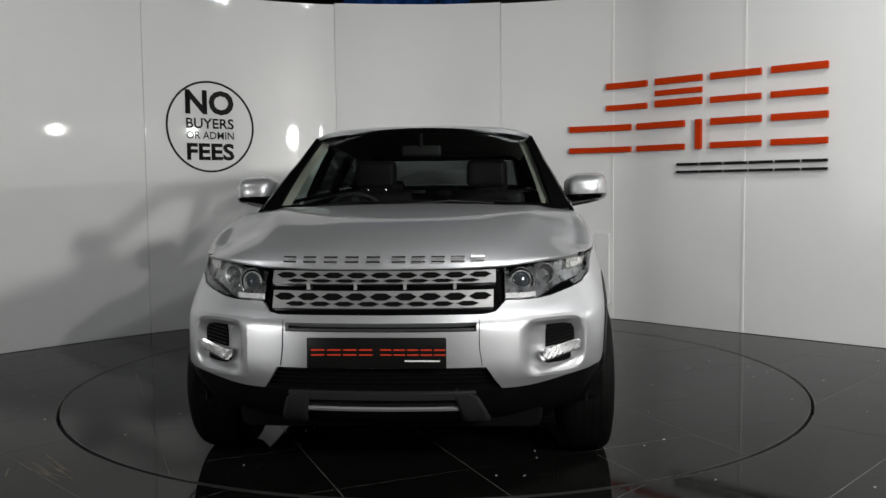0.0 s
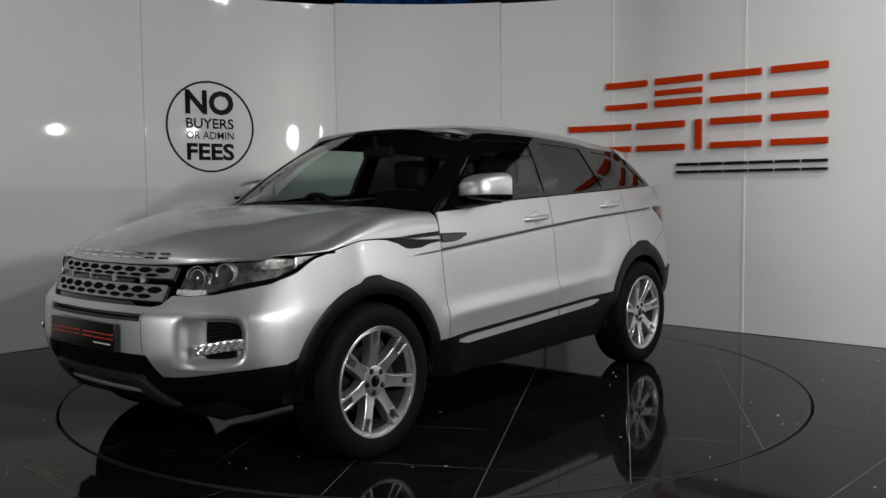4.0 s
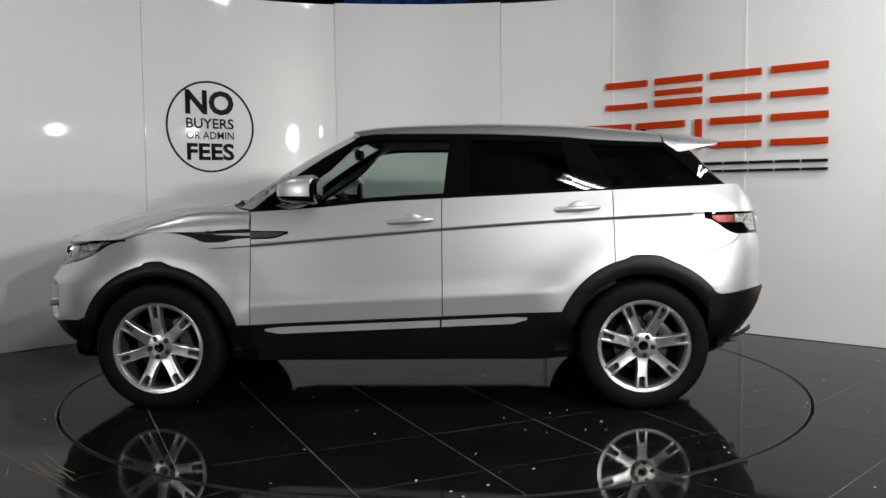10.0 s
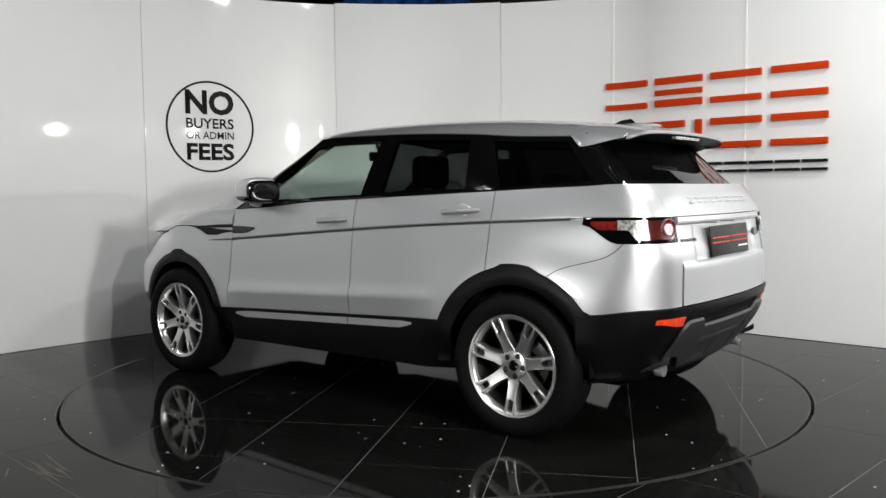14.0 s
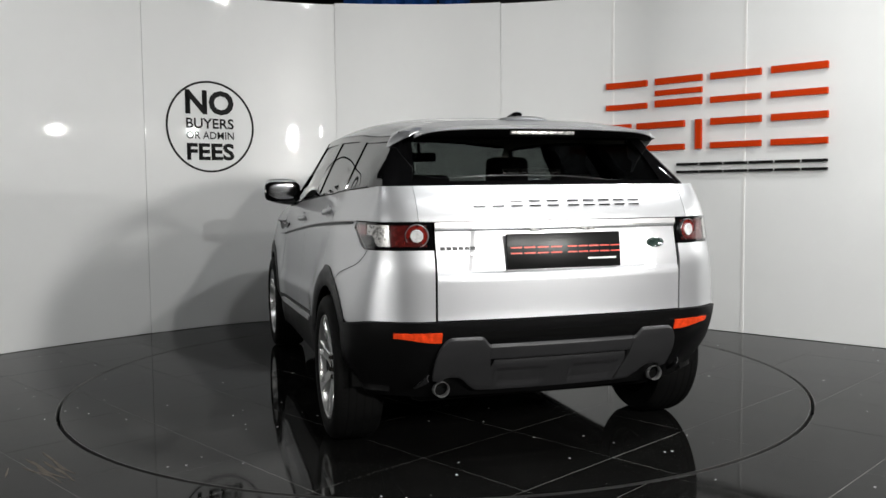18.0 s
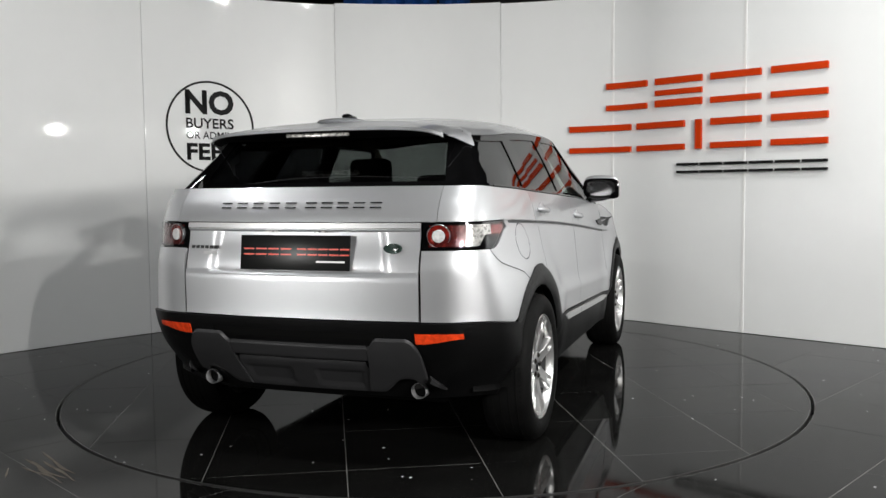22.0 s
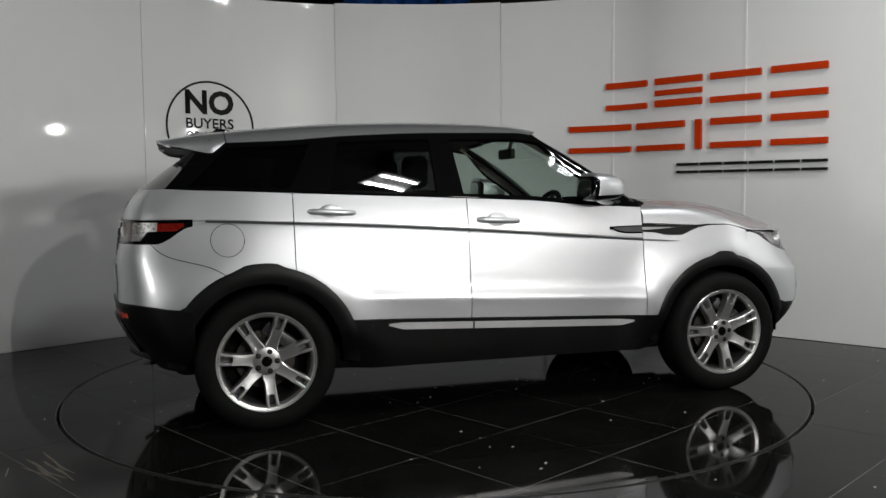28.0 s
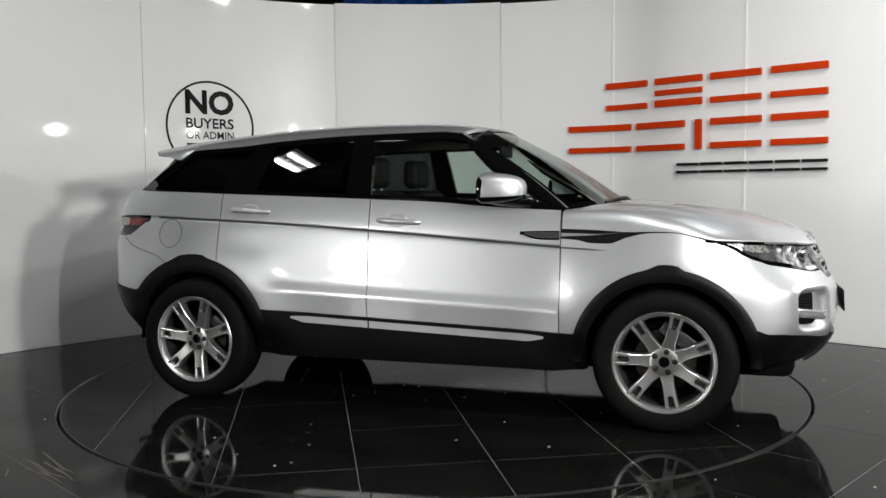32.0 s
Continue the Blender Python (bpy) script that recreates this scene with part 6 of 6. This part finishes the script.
# fuel flap on the car's right side
bm = bmesh.new()
ring_a, ring_b = [], []
for k in range(40):
    t = 2 * math.pi * k / 40
    for r, store in ((0.083, ring_a), (0.080, ring_b)):
        x, z = -1.505 + r * math.cos(t), 0.965 + r * math.sin(t)
        store.append(bm.verts.new((x, -(side_y(max(x, -1.69), z) + 0.0012), z)))
for k in range(40):
    j = (k + 1) % 40
    bm.faces.new((ring_a[k], ring_a[j], ring_b[j], ring_b[k]))
part("fuel_flap_gap", bm, M_UNDER, car)

# scuttle and wipers
rows = []
for w in range(-16, 17):
    q = w / 16
    y = q * 0.80
    rows.append([(hood_back(y) + 0.03, y, HOOD_MID(hood_back(0)) - 0.035 * abs(q) ** 2.2 - 0.012), (hood_back(y) - 0.02, y, 1.112 - 0.022 * q * q), (hood_back(y) - 0.16 + 0.03 * abs(q), y, 1.122 - 0.02 * q * q)])
sheet("scuttle", rows, M_CLAD, car, 0.01)
for y0, y1, d in ((-0.62, 0.02, 1), (-0.02, 0.56, 1)):
    bm = bmesh.new()
    a, b, c = Vector(screen_point(0.0, y0)), Vector(screen_point(0.035, (y0 + y1) / 2)), Vector(screen_point(0.02, y1))
    lift = Vector((0.012, 0, 0.014))
    tube_into(bm, [a + lift, b + lift, c + lift * 0.8], [0.011, 0.007, 0.006], 8)
    w = part("wiper", bm, M_CLAD, car)
    bm = bmesh.new()
    pts = [Vector(screen_point(0.015 + 0.025 * math.sin(k / 8 * 2.2), y0 + 0.1 + (y1 - y0) * k / 8)) + Vector((0.006, 0, 0.012)) for k in range(9)]
    tube_into(bm, pts, 0.006, 6)
    part("blade", bm, M_UNDER, w)

# ---- inside ----


def cushion(name, x0, x1, y0, y1, z0, z1, bevel, parent, m=None, mat=None):
    bm = bmesh.new()
    box_into(bm, x0, x1, y0, y1, z0, z1, bevel, m, 4)
    return part(name, bm, mat or M_LEATHER, parent)


for y in (-0.37, 0.37):
    seat = cushion("front_seat", -0.28, 0.22, y - 0.25, y + 0.25, 0.50, 0.66, 0.05, car)
    cushion("backrest", -0.10, 0.06, y - 0.25, y + 0.25, 0.58, 1.22, 0.06, seat, Matrix.Translation((-0.2, 0, 0.6)) @ pose(0, 0, 0, 0, -14, 0) @ Matrix.Translation((0.0, 0, -0.6)))
    cushion("headrest", -0.46, -0.35, y - 0.135, y + 0.135, 1.215, 1.405, 0.045, seat)
    bm = bmesh.new()
    for dy in (-0.06, 0.06):
        tube_into(bm, [(-0.38, y + dy, 1.12), (-0.40, y + dy, 1.25)], 0.007, 8)
    part("headrest_posts", bm, M_CHROME, seat)
bench = cushion("rear_seat", -1.15, -0.68, -0.62, 0.62, 0.52, 0.70, 0.05, car)
cushion("backrest", -1.30, -1.15, -0.62, 0.62, 0.62, 1.16, 0.05, bench)
for y in (-0.4, 0.0, 0.4):
    cushion("headrest", -1.34, -1.24, y - 0.12, y + 0.12, 1.13, 1.28 if y else 1.22, 0.04, bench)
cushion("parcel_shelf", -1.84, -1.32, -0.60, 0.60, 1.10, 1.125, 0.008, car)
dash = cushion("dashboard", 0.46, 1.0, -0.76, 0.76, 0.72, 1.085, 0.07, car)
cushion("instrument_hood", 0.46, 0.72, -0.55, -0.20, 1.03, 1.115, 0.04, dash)
cushion("cabin_floor", -1.8, 1.0, -0.74, 0.74, 0.42, 0.47, 0.0, car, mat=M_UNDER)
for s in (1, -1):
    cushion("door_card", -1.2, 0.8, min(s * 0.76, s * 0.80), max(s * 0.76, s * 0.80), 0.45, 1.09, 0.01, car)
bm = bmesh.new()
m = pose(0.40, -0.37, 1.02, 0, -62, 0)
prof = [(0.185 + 0.016 * math.cos(2 * math.pi * q / 10), 0.016 * math.sin(2 * math.pi * q / 10)) for q in range(10)]
lathe_into(bm, prof, 40, "z", close=True)
bmesh.ops.transform(bm, matrix=m, verts=bm.verts)
sw = part("steering_wheel", bm, M_LEATHER, car)
bm = bmesh.new()
lathe_into(bm, [(0.0001, 0.03), (0.06, 0.025), (0.075, 0.0), (0.06, -0.03), (0.0001, -0.035)], 24, "z")
for a in (0, 180, 270):
    box_into(bm, 0.05, 0.18, -0.02, 0.02, -0.012, 0.008, 0.006, Matrix.Rotation(radians(a), 4, "Z"))
bmesh.ops.transform(bm, matrix=m, verts=bm.verts)
part("wheel_boss", bm, M_GREYP, sw)
mir = cushion("interior_mirror", 0.30, 0.335, -0.115, 0.115, 1.40, 1.465, 0.014, car)
part("mirror_stem", tube_into(bmesh.new(), [(0.33, 0, 1.45), (0.36, 0, 1.53)], 0.012, 8), M_LEATHER, mir)
# cream roof lining and pillar trims
sheet("headlining", [[Vector(roof_point(0.26 + (-1.48 - 0.26) * t / 12, w / 10 * 0.97)) - Vector((0, 0, 0.035)) for w in range(-10, 11)] for t in range(13)], M_CREAM, car, 0.0)


def pillar_lining(s):
    rows = []
    for k in range(11):
        t = k / 10
        a = Vector(screen_point(t, s * 0.91)) - Vector((0.05, 0, 0.035))
        b = green_point(0.05, t, s) - Vector((0.02, s * 0.03, 0.0))
        rows.append([a, (a + b) / 2 + Vector((0.012, s * 0.01, 0.0)), b])
    sheet("pillar_trim", rows, M_CREAM, car, 0.0)


both(pillar_lining)


# ---- what moves ----
# the turntable and the car on it turn clockwise about the stage's middle
HEADING = [(0.0, -94.3), (1.0, -102.7), (2.0, -111.5), (3.0, -120.4), (4.5, -133.8), (6.0, -147.2), (7.0, -156.1), (8.0, -165.0), (9.0, -173.8),
           (10.0, -182.6), (11.0, -191.5), (12.0, -200.5), (13.0, -209.4), (14.0, -218.35), (15.5, -231.75), (17.0, -245.1), (18.0, -253.9), (19.0, -262.85),
           (20.0, -271.9), (21.0, -280.95), (22.0, -289.9), (23.0, -298.9), (24.0, -307.9), (25.0, -316.8), (26.5, -330.25), (28.0, -343.7), (29.0, -352.6),
           (30.0, -361.4), (31.0, -370.1), (32.0, -378.65)]


def motions():
    walk(table, [(t, pose(0, 0, 0, 0, 0, a)) for t, a in HEADING])
    walk(car, [(t, pose(0, 0, 0, 0, 0, a) @ CAR_SEAT) for t, a in HEADING])


motions()
